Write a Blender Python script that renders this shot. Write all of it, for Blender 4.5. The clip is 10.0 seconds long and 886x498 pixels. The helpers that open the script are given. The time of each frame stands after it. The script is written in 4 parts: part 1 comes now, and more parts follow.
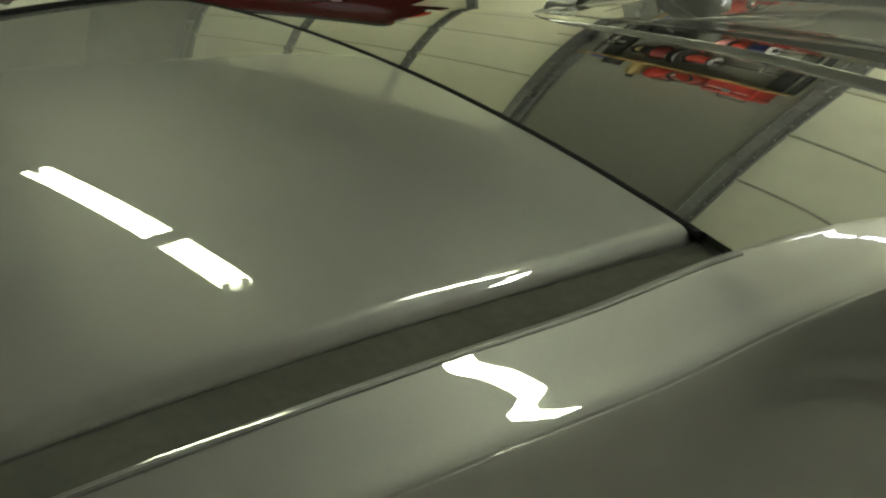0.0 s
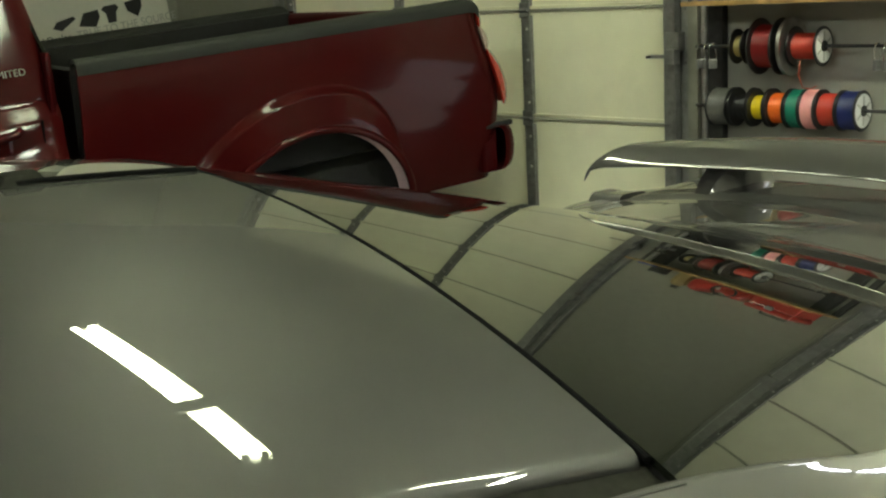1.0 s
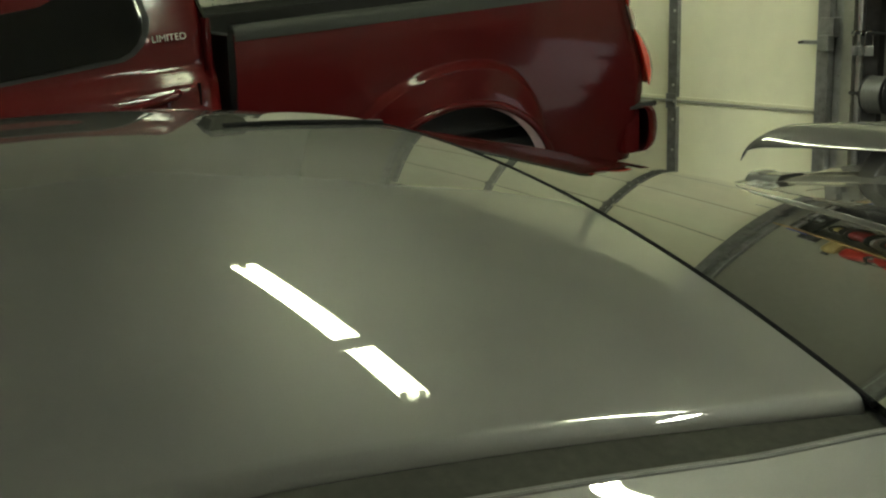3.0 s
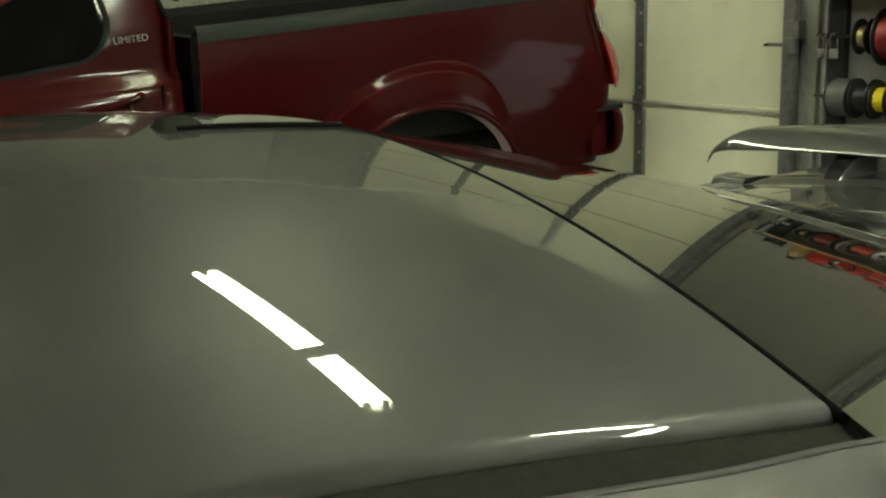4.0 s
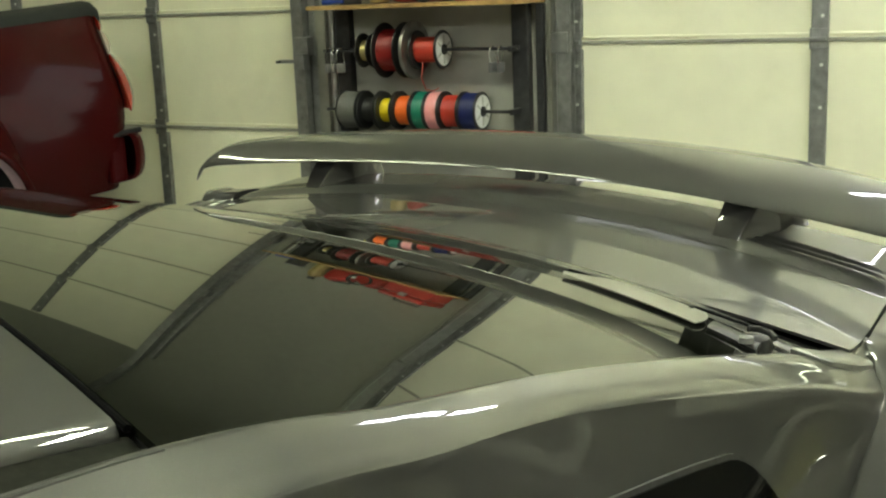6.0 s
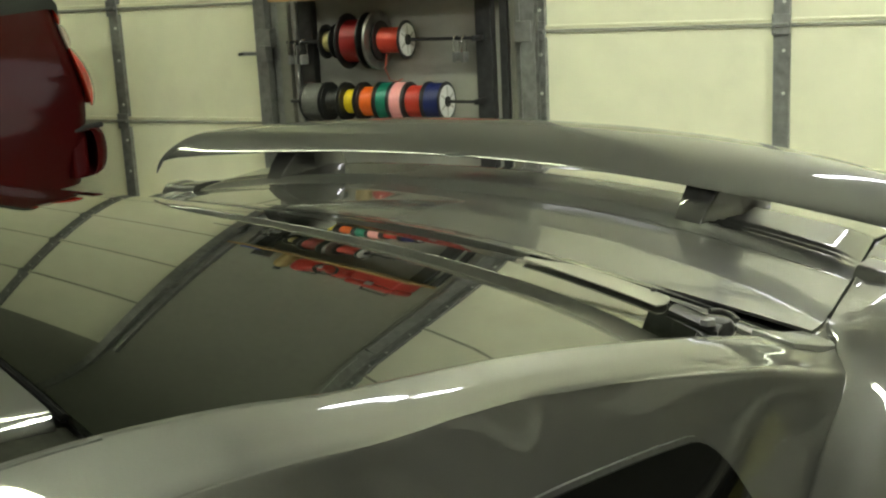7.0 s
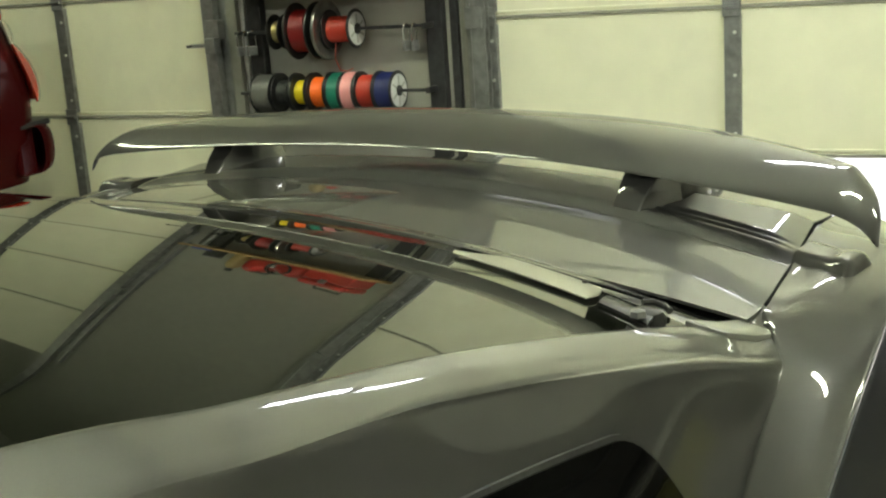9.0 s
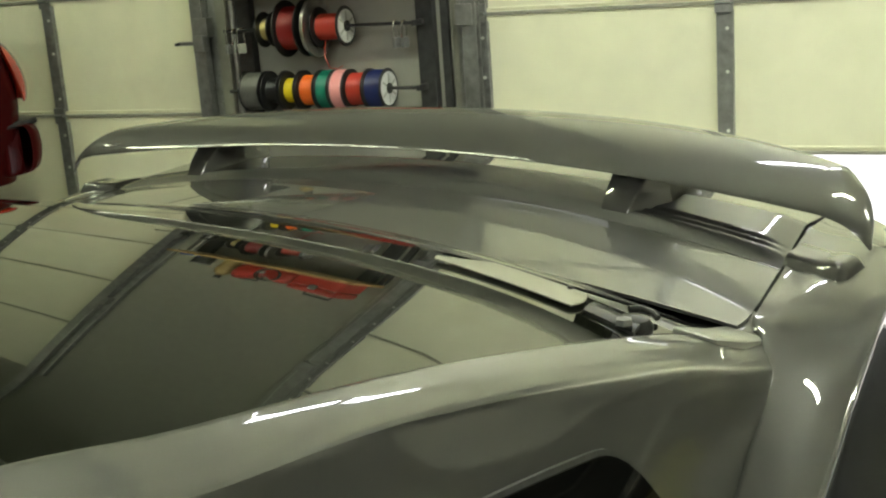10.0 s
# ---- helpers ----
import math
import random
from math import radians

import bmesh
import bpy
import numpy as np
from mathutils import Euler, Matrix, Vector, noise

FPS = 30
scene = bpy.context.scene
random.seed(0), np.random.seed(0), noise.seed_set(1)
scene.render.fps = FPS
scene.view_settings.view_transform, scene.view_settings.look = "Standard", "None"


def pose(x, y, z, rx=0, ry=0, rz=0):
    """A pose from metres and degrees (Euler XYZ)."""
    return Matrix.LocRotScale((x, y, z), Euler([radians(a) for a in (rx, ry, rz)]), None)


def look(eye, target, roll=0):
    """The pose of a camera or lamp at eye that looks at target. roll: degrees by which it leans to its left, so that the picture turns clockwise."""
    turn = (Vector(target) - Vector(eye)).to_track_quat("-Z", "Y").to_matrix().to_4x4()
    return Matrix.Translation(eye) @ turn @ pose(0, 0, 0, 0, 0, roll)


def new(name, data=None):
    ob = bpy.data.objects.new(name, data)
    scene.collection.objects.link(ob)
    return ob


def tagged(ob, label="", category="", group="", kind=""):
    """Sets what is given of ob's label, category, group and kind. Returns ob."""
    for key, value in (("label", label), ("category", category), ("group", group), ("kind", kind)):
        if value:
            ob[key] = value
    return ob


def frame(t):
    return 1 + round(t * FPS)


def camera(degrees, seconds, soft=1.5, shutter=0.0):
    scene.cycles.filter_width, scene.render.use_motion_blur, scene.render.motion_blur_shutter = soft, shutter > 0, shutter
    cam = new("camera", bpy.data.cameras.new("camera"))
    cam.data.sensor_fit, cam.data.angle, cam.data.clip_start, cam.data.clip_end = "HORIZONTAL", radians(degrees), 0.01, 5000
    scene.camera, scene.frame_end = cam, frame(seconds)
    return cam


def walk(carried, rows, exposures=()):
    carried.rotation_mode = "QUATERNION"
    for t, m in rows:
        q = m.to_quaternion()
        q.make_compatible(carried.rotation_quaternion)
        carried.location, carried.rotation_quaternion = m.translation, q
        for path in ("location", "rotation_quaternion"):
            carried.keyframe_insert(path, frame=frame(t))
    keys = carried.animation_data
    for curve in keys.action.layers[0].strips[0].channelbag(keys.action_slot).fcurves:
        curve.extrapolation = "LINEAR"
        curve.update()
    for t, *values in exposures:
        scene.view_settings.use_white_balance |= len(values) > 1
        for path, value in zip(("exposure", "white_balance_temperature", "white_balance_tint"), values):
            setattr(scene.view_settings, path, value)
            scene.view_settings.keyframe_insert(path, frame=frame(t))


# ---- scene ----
cam = camera(41.0, 10.0, soft=2.2)
PATH = [
    (0, (3.377, -3.845, 1.441), (2.078, -2.496, 0.74), -7.2),
    (0.3, (3.406, -3.808, 1.452), (2.054, -2.468, 0.84), -5.4),
    (0.5, (3.435, -3.839, 1.47), (2.1, -2.464, 0.898), -3.1),
    (0.6, (3.433, -3.825, 1.47), (2.082, -2.447, 0.946), -3.4),
    (1, (3.437, -3.83, 1.47), (2.026, -2.478, 1.045), -3.0),
    (1.5, (3.435, -3.837, 1.455), (1.995, -2.518, 1.024), -2.1),
    (2, (3.427, -3.845, 1.447), (1.963, -2.555, 1.005), -2.3),
    (2.5, (3.418, -3.874, 1.45), (1.902, -2.648, 1.005), -2.3),
    (3.8, (3.404, -3.916, 1.447), (1.853, -2.734, 1.002), -1.0),
    (4, (3.399, -3.877, 1.446), (1.892, -2.639, 1.004), -1.3),
    (4.5, (3.426, -3.802, 1.436), (2.102, -2.365, 1.009), -2.2),
    (5, (3.457, -3.749, 1.424), (2.327, -2.152, 1.009), -2.0),
    (5.5, (3.479, -3.744, 1.426), (2.46, -2.073, 1.014), -2.0),
    (6, (3.489, -3.738, 1.42), (2.518, -2.041, 0.996), -2.3),
    (7.5, (3.496, -3.705, 1.407), (2.59, -1.978, 0.964), -3.1),
    (8, (3.504, -3.686, 1.406), (2.619, -1.95, 0.954), -3.4),
    (8.5, (3.511, -3.673, 1.404), (2.626, -1.94, 0.943), -3.9),
    (9, (3.516, -3.661, 1.404), (2.637, -1.924, 0.944), -3.9),
    (9.5, (3.518, -3.646, 1.405), (2.645, -1.907, 0.942), -4.2),
    (10, (3.514, -3.622, 1.405), (2.642, -1.884, 0.938), -4.1),
]
walk(cam, [(t, look(eye, target, roll)) for t, eye, target, roll in PATH],
     exposures=[(0, 2.06), (0.5, 1.86), (1, 1.87), (2.5, 1.95), (3.8, 1.78), (4.5, 1.66), (5, 1.82), (6, 1.96), (10, 1.97)])

# ---- world and light ----
world = bpy.data.worlds.new("world")
scene.world = world
world.use_nodes = True
wn = world.node_tree.nodes
sky = wn.new("ShaderNodeTexSky")
sky.sky_type = "NISHITA"
sky.sun_disc = False
sky.sun_elevation = radians(59)
sky.sun_rotation = radians(150)
wn["Background"].inputs["Strength"].default_value = 0.15
world.node_tree.links.new(sky.outputs["Color"], wn["Background"].inputs["Color"])
sun = new("sun", bpy.data.lights.new("sun", "SUN"))
sun.data.energy = 4.0
sun.data.angle = radians(0.5)
sun.data.color = (1.0, 0.95, 0.88)
sun.matrix_world = look((10, 12, 26), (4, 0, 0))

TUBE_POWER = 14.5
TUBE_COLOR = (0.93, 1.0, 0.70, 1)


# ---- materials ----
def mat(name, color, rough=0.5, metal=0.0, coat=0.0, coat_rough=0.03, spec=0.5, grain=0.0, grain_scale=40.0, stain=0.0,
        stain_scale=2.0, stain_color=None, bump=0.0, bump_scale=60.0, emit=0.0, ior=1.5, rough_var=0.0, coat_ior=1.5):
    m = bpy.data.materials.new(name)
    m.use_nodes = True
    nt = m.node_tree
    b = nt.nodes["Principled BSDF"]
    b.inputs["Base Color"].default_value = (*color, 1)
    b.inputs["Roughness"].default_value = rough
    b.inputs["Metallic"].default_value = metal
    b.inputs["Coat Weight"].default_value = coat
    b.inputs["Coat Roughness"].default_value = coat_rough
    b.inputs["Coat IOR"].default_value = coat_ior
    b.inputs["Specular IOR Level"].default_value = spec
    b.inputs["IOR"].default_value = ior
    tc = nt.nodes.new("ShaderNodeTexCoord")
    col = None
    if grain or stain:
        n1 = nt.nodes.new("ShaderNodeTexNoise")
        n1.inputs["Scale"].default_value = grain_scale
        n1.inputs["Detail"].default_value = 6
        nt.links.new(tc.outputs["Object"], n1.inputs["Vector"])
        mr = nt.nodes.new("ShaderNodeMapRange")
        mr.inputs["From Min"].default_value = 0.25
        mr.inputs["From Max"].default_value = 0.75
        mr.inputs["To Min"].default_value = 1 - grain
        mr.inputs["To Max"].default_value = 1 + grain
        nt.links.new(n1.outputs["Fac"], mr.inputs["Value"])
        hs = nt.nodes.new("ShaderNodeHueSaturation")
        hs.inputs["Color"].default_value = (*color, 1)
        nt.links.new(mr.outputs["Result"], hs.inputs["Value"])
        col = hs.outputs["Color"]
        if stain:
            n2 = nt.nodes.new("ShaderNodeTexNoise")
            n2.inputs["Scale"].default_value = stain_scale
            n2.inputs["Detail"].default_value = 5
            n2.inputs["Roughness"].default_value = 0.65
            nt.links.new(tc.outputs["Object"], n2.inputs["Vector"])
            r2 = nt.nodes.new("ShaderNodeMapRange")
            r2.inputs["From Min"].default_value = 0.52
            r2.inputs["From Max"].default_value = 0.8
            r2.inputs["To Max"].default_value = stain
            nt.links.new(n2.outputs["Fac"], r2.inputs["Value"])
            mx = nt.nodes.new("ShaderNodeMix")
            mx.data_type = "RGBA"
            sc = stain_color or tuple(c * 0.5 for c in color)
            mx.inputs["B"].default_value = (*sc, 1)
            nt.links.new(r2.outputs["Result"], mx.inputs["Factor"])
            nt.links.new(col, mx.inputs["A"])
            col = mx.outputs["Result"]
        nt.links.new(col, b.inputs["Base Color"])
    if rough_var:
        n4 = nt.nodes.new("ShaderNodeTexNoise")
        n4.inputs["Scale"].default_value = 5.0
        n4.inputs["Detail"].default_value = 5
        nt.links.new(tc.outputs["Object"], n4.inputs["Vector"])
        r4 = nt.nodes.new("ShaderNodeMapRange")
        r4.inputs["To Min"].default_value = max(0.0, rough - rough_var)
        r4.inputs["To Max"].default_value = rough + rough_var
        nt.links.new(n4.outputs["Fac"], r4.inputs["Value"])
        nt.links.new(r4.outputs["Result"], b.inputs["Roughness"])
    if bump:
        n3 = nt.nodes.new("ShaderNodeTexNoise")
        n3.inputs["Scale"].default_value = bump_scale
        n3.inputs["Detail"].default_value = 4
        nt.links.new(tc.outputs["Object"], n3.inputs["Vector"])
        bp = nt.nodes.new("ShaderNodeBump")
        bp.inputs["Strength"].default_value = bump
        bp.inputs["Distance"].default_value = 0.01
        nt.links.new(n3.outputs["Fac"], bp.inputs["Height"])
        nt.links.new(bp.outputs["Normal"], b.inputs["Normal"])
    if emit:
        b.inputs["Emission Color"].default_value = (*color, 1)
        b.inputs["Emission Strength"].default_value = emit
    return m


M = {
    "paint_grey": mat("grey_metallic_paint", (0.060, 0.0595, 0.056), 0.44, 0.36, 1.0, 0.008, coat_ior=1.85, spec=0.3, grain=0.05, grain_scale=900, stain=0.10, stain_scale=6, rough_var=0.05),
    "glass_dark": mat("dark_tinted_glass", (0.008, 0.009, 0.006), 0.02, 0, 0.22, 0.0, 0.40, grain=0.2, grain_scale=8),
    "glass_cab": mat("black_cab_glass", (0.003, 0.003, 0.003), 0.03, 0, 0, spec=0.22, grain=0.2, grain_scale=8),
    "garnish": mat("glossy_black_garnish", (0.05, 0.05, 0.048), 0.12, 0, 1.0, 0.02, grain=0.1),
    "rubber": mat("black_rubber", (0.018, 0.018, 0.017), 0.55, grain=0.25, grain_scale=120, bump=0.1),
    "trim_grey": mat("dark_grey_trim", (0.028, 0.028, 0.023), 0.7, 0, 0, spec=0.0, grain=0.15, grain_scale=150),
    "black_gap": mat("black_gap", (0.004, 0.004, 0.004), 0.8, spec=0.05),
    "cover": mat("pale_satin_cover", (0.20, 0.197, 0.175), 0.35, coat=0.5, coat_rough=0.12, grain=0.05),
    "satin_black": mat("satin_black_plastic", (0.022, 0.022, 0.021), 0.3, spec=0.4, grain=0.15, grain_scale=80),
    "plate": mat("satin_pale_plastic", (0.29, 0.285, 0.235), 0.3, coat=0.4, grain=0.05),
    "paint_red": mat("maroon_paint", (0.049, 0.0025, 0.0028), 0.5, 0.0, 0.34, 0.085, coat_ior=1.5, spec=0.05, grain=0.1, grain_scale=600, stain=0.1, stain_scale=5),
    # light caught by the maroon wheel arch flange, put into a pale pink colour
    "arch_sheen": mat("flange_sheen_pink", (0.42, 0.29, 0.32), 0.35, coat=0.5, grain=0.1, grain_scale=60),
    "lamp_red": mat("red_lens", (0.5, 0.02, 0.008), 0.08, coat=1.0, grain=0.15, grain_scale=30),
    "lamp_clear": mat("clear_lens", (0.6, 0.5, 0.42), 0.1, coat=1.0, grain=0.15, grain_scale=60),
    "chrome": mat("chrome", (0.75, 0.75, 0.74), 0.12, 1.0, grain=0.08, grain_scale=30),
    "liner": mat("black_bed_liner", (0.008, 0.008, 0.008), 0.8, grain=0.3, grain_scale=100, bump=0.3, bump_scale=200),
    "rail_cap": mat("grey_plastic_rail", (0.024, 0.026, 0.022), 0.65, spec=0.3, grain=0.15, grain_scale=200, bump=0.1, bump_scale=400),
    "tyre": mat("tyre_rubber", (0.015, 0.015, 0.015), 0.75, grain=0.3, grain_scale=60, bump=0.3),
    "rim": mat("alloy_rim", (0.35, 0.35, 0.35), 0.3, 0.9, grain=0.1),
    "tan": mat("tan_plastic", (0.33, 0.24, 0.09), 0.5, grain=0.15, grain_scale=60),
    "door": mat("cream_steel_door", (0.88, 0.86, 0.66), 0.45, grain=0.04, grain_scale=8, stain=0.16, stain_scale=2.6, stain_color=(0.42, 0.38, 0.25), bump=0.06, bump_scale=25),
    "steel": mat("galvanised_steel", (0.27, 0.27, 0.265), 0.45, 0.6, grain=0.25, grain_scale=35, stain=0.4, stain_scale=9, stain_color=(0.09, 0.085, 0.075), rough_var=0.12),
    "steel_light": mat("bright_zinc", (0.55, 0.55, 0.54), 0.3, 0.85, grain=0.2, grain_scale=40),
    "joint": mat("grey_joint_seal", (0.30, 0.295, 0.24), 0.6, grain=0.15, grain_scale=30),
    "jamb": mat("grey_jamb_paint", (0.24, 0.235, 0.20), 0.55, grain=0.12, grain_scale=30, stain=0.3, stain_scale=5, bump=0.08, bump_scale=60),
    "reel_steel": mat("dull_reel_steel", (0.30, 0.29, 0.27), 0.28, 0.85, grain=0.25, grain_scale=30),
    "dark_post": mat("dark_painted_steel", (0.035, 0.035, 0.036), 0.5, 0.2, grain=0.3, grain_scale=40, stain=0.3, stain_scale=7, stain_color=(0.09, 0.085, 0.08)),
    "backing": mat("pale_backing_board", (0.37, 0.365, 0.32), 0.7, grain=0.05, grain_scale=20, stain=0.2, stain_scale=4, bump=0.05),
    "wall": mat("grey_painted_wall", (0.27, 0.265, 0.222), 0.8, grain=0.06, grain_scale=25, stain=0.15, stain_scale=1.5, bump=0.1, bump_scale=120),
    "wall_light": mat("cream_painted_wall", (0.58, 0.57, 0.49), 0.8, grain=0.05, grain_scale=25, stain=0.15, stain_scale=1.5, bump=0.1, bump_scale=120),
    "ceiling": mat("painted_ceiling", (0.44, 0.435, 0.37), 0.85, grain=0.06, grain_scale=15, stain=0.2, stain_scale=0.8, bump=0.1, bump_scale=90),
    "floor": mat("sealed_concrete", (0.30, 0.294, 0.255), 0.4, grain=0.2, grain_scale=18, stain=0.6, stain_scale=1.2, bump=0.1, bump_scale=80, rough_var=0.15),
    "asphalt": mat("driveway_concrete", (0.35, 0.34, 0.32), 0.85, grain=0.2, grain_scale=8, stain=0.3, stain_scale=0.6),
    "wood": mat("pine_shelf", (0.45, 0.28, 0.11), 0.55, grain=0.25, grain_scale=30, stain=0.4, stain_scale=9),
    "toolbox": mat("red_tool_box", (0.42, 0.018, 0.015), 0.35, coat=0.5, grain=0.12, grain_scale=40, stain=0.2, stain_scale=12),
    "spool_black": mat("black_plastic", (0.015, 0.015, 0.015), 0.35, grain=0.2),
    "label": mat("white_paper", (0.72, 0.72, 0.7), 0.7, grain=0.05, stain=0.1, stain_scale=60),
    "ink": mat("dark_ink", (0.03, 0.03, 0.03), 0.7),
    "ink_grey": mat("grey_ink", (0.42, 0.42, 0.38), 0.7),
    "poster": mat("printed_banner", (0.72, 0.71, 0.62), 0.5, grain=0.03, stain=0.06, stain_scale=4),
    "tube": mat("fluorescent_tube", TUBE_COLOR[:3], 0.3, emit=TUBE_POWER),
    "tube_old": mat("aged_fluorescent_tube", (0.93, 1.0, 0.70), 0.3, emit=TUBE_POWER * 0.75),
    "tube_new": mat("bright_fluorescent_tube", (0.93, 0.98, 0.80), 0.3, emit=TUBE_POWER * 3.0),
    "tube_mid": mat("newer_fluorescent_tube", (0.93, 1.0, 0.74), 0.3, emit=TUBE_POWER * 1.9),
    "tube_day": mat("daylight_tube", (0.92, 0.97, 0.84), 0.3, emit=TUBE_POWER * 3.0),
    "tube_low": mat("small_fluorescent_tube", (0.93, 0.95, 1.0), 0.3, emit=TUBE_POWER * 0.8),
    "fixture": mat("white_enamel", (0.78, 0.78, 0.74), 0.35, grain=0.05),
    "yellow": mat("yellow_plastic", (0.20, 0.19, 0.05), 0.45, grain=0.08, grain_scale=80),
    "blue_plastic": mat("blue_plastic", (0.02, 0.05, 0.30), 0.4, grain=0.1),
}
WIRE = {
    "grey": (0.11, 0.11, 0.10), "black": (0.012, 0.012, 0.012), "yellow": (0.80, 0.62, 0.01), "orange": (0.85, 0.16, 0.015),
    "green": (0.006, 0.20, 0.13), "pink": (0.85, 0.38, 0.38), "red": (0.50, 0.045, 0.025), "blue": (0.008, 0.016, 0.105),
    "dark_red": (0.22, 0.006, 0.008), "brass": (0.50, 0.42, 0.20),
}
for k, c in WIRE.items():
    M["wire_" + k] = mat(k + "_wire_insulation", c, 0.4, 0.8 if k == "brass" else 0, grain=0.15, grain_scale=150)


# ---- building helpers ----
def finish(name, bm, material, parent=None, label="", smooth=True):
    me = bpy.data.meshes.new(name)
    bmesh.ops.recalc_face_normals(bm, faces=bm.faces)
    bm.to_mesh(me)
    bm.free()
    me.materials.append(M[material] if isinstance(material, str) else material)
    if smooth:
        me.polygons.foreach_set("use_smooth", [True] * len(me.polygons))
        me.set_sharp_from_angle(angle=radians(38))
    ob = new(name, me)
    if parent is not None:
        ob.parent = parent
    if label:
        tagged(ob, label)
    return ob


part = finish


def thing(name, m, label, category, group="", kind=""):
    ob = new(name)
    ob.empty_display_size = 0.1
    ob.matrix_world = m
    return tagged(ob, label, category, group, kind)


def box(bm, lo, hi, bevel=0.0, m=None):
    lo, hi = Vector(lo), Vector(hi)
    r = bmesh.ops.create_cube(bm, size=1.0)
    c, d = (lo + hi) / 2, hi - lo
    for v in r["verts"]:
        v.co = Vector((v.co.x * d.x, v.co.y * d.y, v.co.z * d.z)) + c
    if bevel:
        es = list({e for v in r["verts"] for e in v.link_edges})
        rb = bmesh.ops.bevel(bm, geom=es, offset=bevel, segments=2, affect="EDGES", profile=0.5)
        vs = list({v for f in rb["faces"] for v in f.verts} | {v for v in r["verts"] if v.is_valid})
    else:
        vs = r["verts"]
    if m is not None:
        bmesh.ops.transform(bm, matrix=m, verts=[v for v in vs if v.is_valid])
    return bm


def bx(lo, hi, bevel=0.0, m=None):
    return box(bmesh.new(), lo, hi, bevel, m)


def tube(bm, a, b, r, seg=16, r2=None):
    a, b = Vector(a), Vector(b)
    m = Matrix.Translation((a + b) / 2) @ (b - a).to_track_quat("Z", "Y").to_matrix().to_4x4()
    bmesh.ops.create_cone(bm, cap_ends=True, segments=seg, radius1=r, radius2=r if r2 is None else r2, depth=(b - a).length, matrix=m)
    return bm


def lathe(bm, prof, m, seg=32):
    """Turn (radius, along) pairs round the local z axis."""
    rings = []
    for r, h in prof:
        rings.append([bm.verts.new(m @ Vector((r * math.cos(2 * math.pi * i / seg), r * math.sin(2 * math.pi * i / seg), h))) for i in range(seg)])
    for a, b in zip(rings, rings[1:]):
        for i in range(seg):
            j = (i + 1) % seg
            bm.faces.new((a[i], a[j], b[j], b[i]))
    for ring in (rings[0], rings[-1]):
        if prof[0][0] > 1e-5:
            bm.faces.new(ring)
    return bm


def sheet(fn, nu, nv, thick=0.0, down=None):
    """A curved sheet from fn(a, b), a and b from 0 to 1, with a second skin thick metres behind it."""
    bm = bmesh.new()
    P = [[Vector(fn(i / nu, j / nv)) for j in range(nv + 1)] for i in range(nu + 1)]
    top = [[bm.verts.new(p) for p in row] for row in P]
    for i in range(nu):
        for j in range(nv):
            bm.faces.new((top[i][j], top[i + 1][j], top[i + 1][j + 1], top[i][j + 1]))
    if thick:
        off = Vector(down or (0, 0, -1)) * thick
        low = [[bm.verts.new(p + off) for p in row] for row in P]
        for i in range(nu):
            for j in range(nv):
                bm.faces.new((low[i][j], low[i][j + 1], low[i + 1][j + 1], low[i + 1][j]))
        for i in range(nu):
            bm.faces.new((top[i][0], low[i][0], low[i + 1][0], top[i + 1][0]))
            bm.faces.new((top[i][nv], top[i + 1][nv], low[i + 1][nv], low[i][nv]))
        for j in range(nv):
            bm.faces.new((top[0][j], top[0][j + 1], low[0][j + 1], low[0][j]))
            bm.faces.new((top[nu][j], low[nu][j], low[nu][j + 1], top[nu][j + 1]))
    return bm


def sweep(pts, r, seg=10, closed=False):
    """A round bar along points."""
    bm = bmesh.new()
    pts = [Vector(p) for p in pts]
    rings = []
    n = len(pts)
    for k, p in enumerate(pts):
        d = (pts[min(k + 1, n - 1)] - pts[max(k - 1, 0)]).normalized()
        q = d.to_track_quat("Z", "Y")
        rings.append([bm.verts.new(p + q @ Vector((r * math.cos(2 * math.pi * i / seg), r * math.sin(2 * math.pi * i / seg), 0))) for i in range(seg)])
    for a, b in zip(rings, rings[1:]):
        for i in range(seg):
            j = (i + 1) % seg
            bm.faces.new((a[i], a[j], b[j], b[i]))
    bm.faces.new(rings[0])
    bm.faces.new(rings[-1])
    return bm


def lerp_table(x, table):
    """Smooth interpolation in a sorted table of (x, values)."""
    if x <= table[0][0]:
        return np.array(table[0][1], float)
    if x >= table[-1][0]:
        return np.array(table[-1][1], float)
    for k in range(len(table) - 1):
        x0, y0 = table[k]
        x1, y1 = table[k + 1]
        if x0 <= x <= x1:
            y0, y1 = np.array(y0, float), np.array(y1, float)
            h = x1 - x0
            ym = np.array(table[k - 1][1], float) if k > 0 else y0
            xm = table[k - 1][0] if k > 0 else x0
            yp = np.array(table[k + 2][1], float) if k + 2 < len(table) else y1
            xp = table[k + 2][0] if k + 2 < len(table) else x1
            m0 = (y1 - ym) / (x1 - xm)
            m1 = (yp - y0) / (xp - x0)
            s = (x - x0) / h
            return (2 * s**3 - 3 * s**2 + 1) * y0 + (s**3 - 2 * s**2 + s) * h * m0 + (-2 * s**3 + 3 * s**2) * y1 + (s**3 - s**2) * h * m1
    return np.array(table[-1][1], float)


def smooth_step(x):
    x = min(1.0, max(0.0, x))
    return x * x * (3 - 2 * x)


# ---- the garage ----
X0, X1, Y0, YB, ZC = -2.7, 7.2, -9.0, 0.0, 3.42
DL = (-1.64, 0.79)      # left door opening
DR = (1.87, 4.32)       # right door opening
DOOR_H, SEC = 2.74, 0.457
RAISE = 0.778

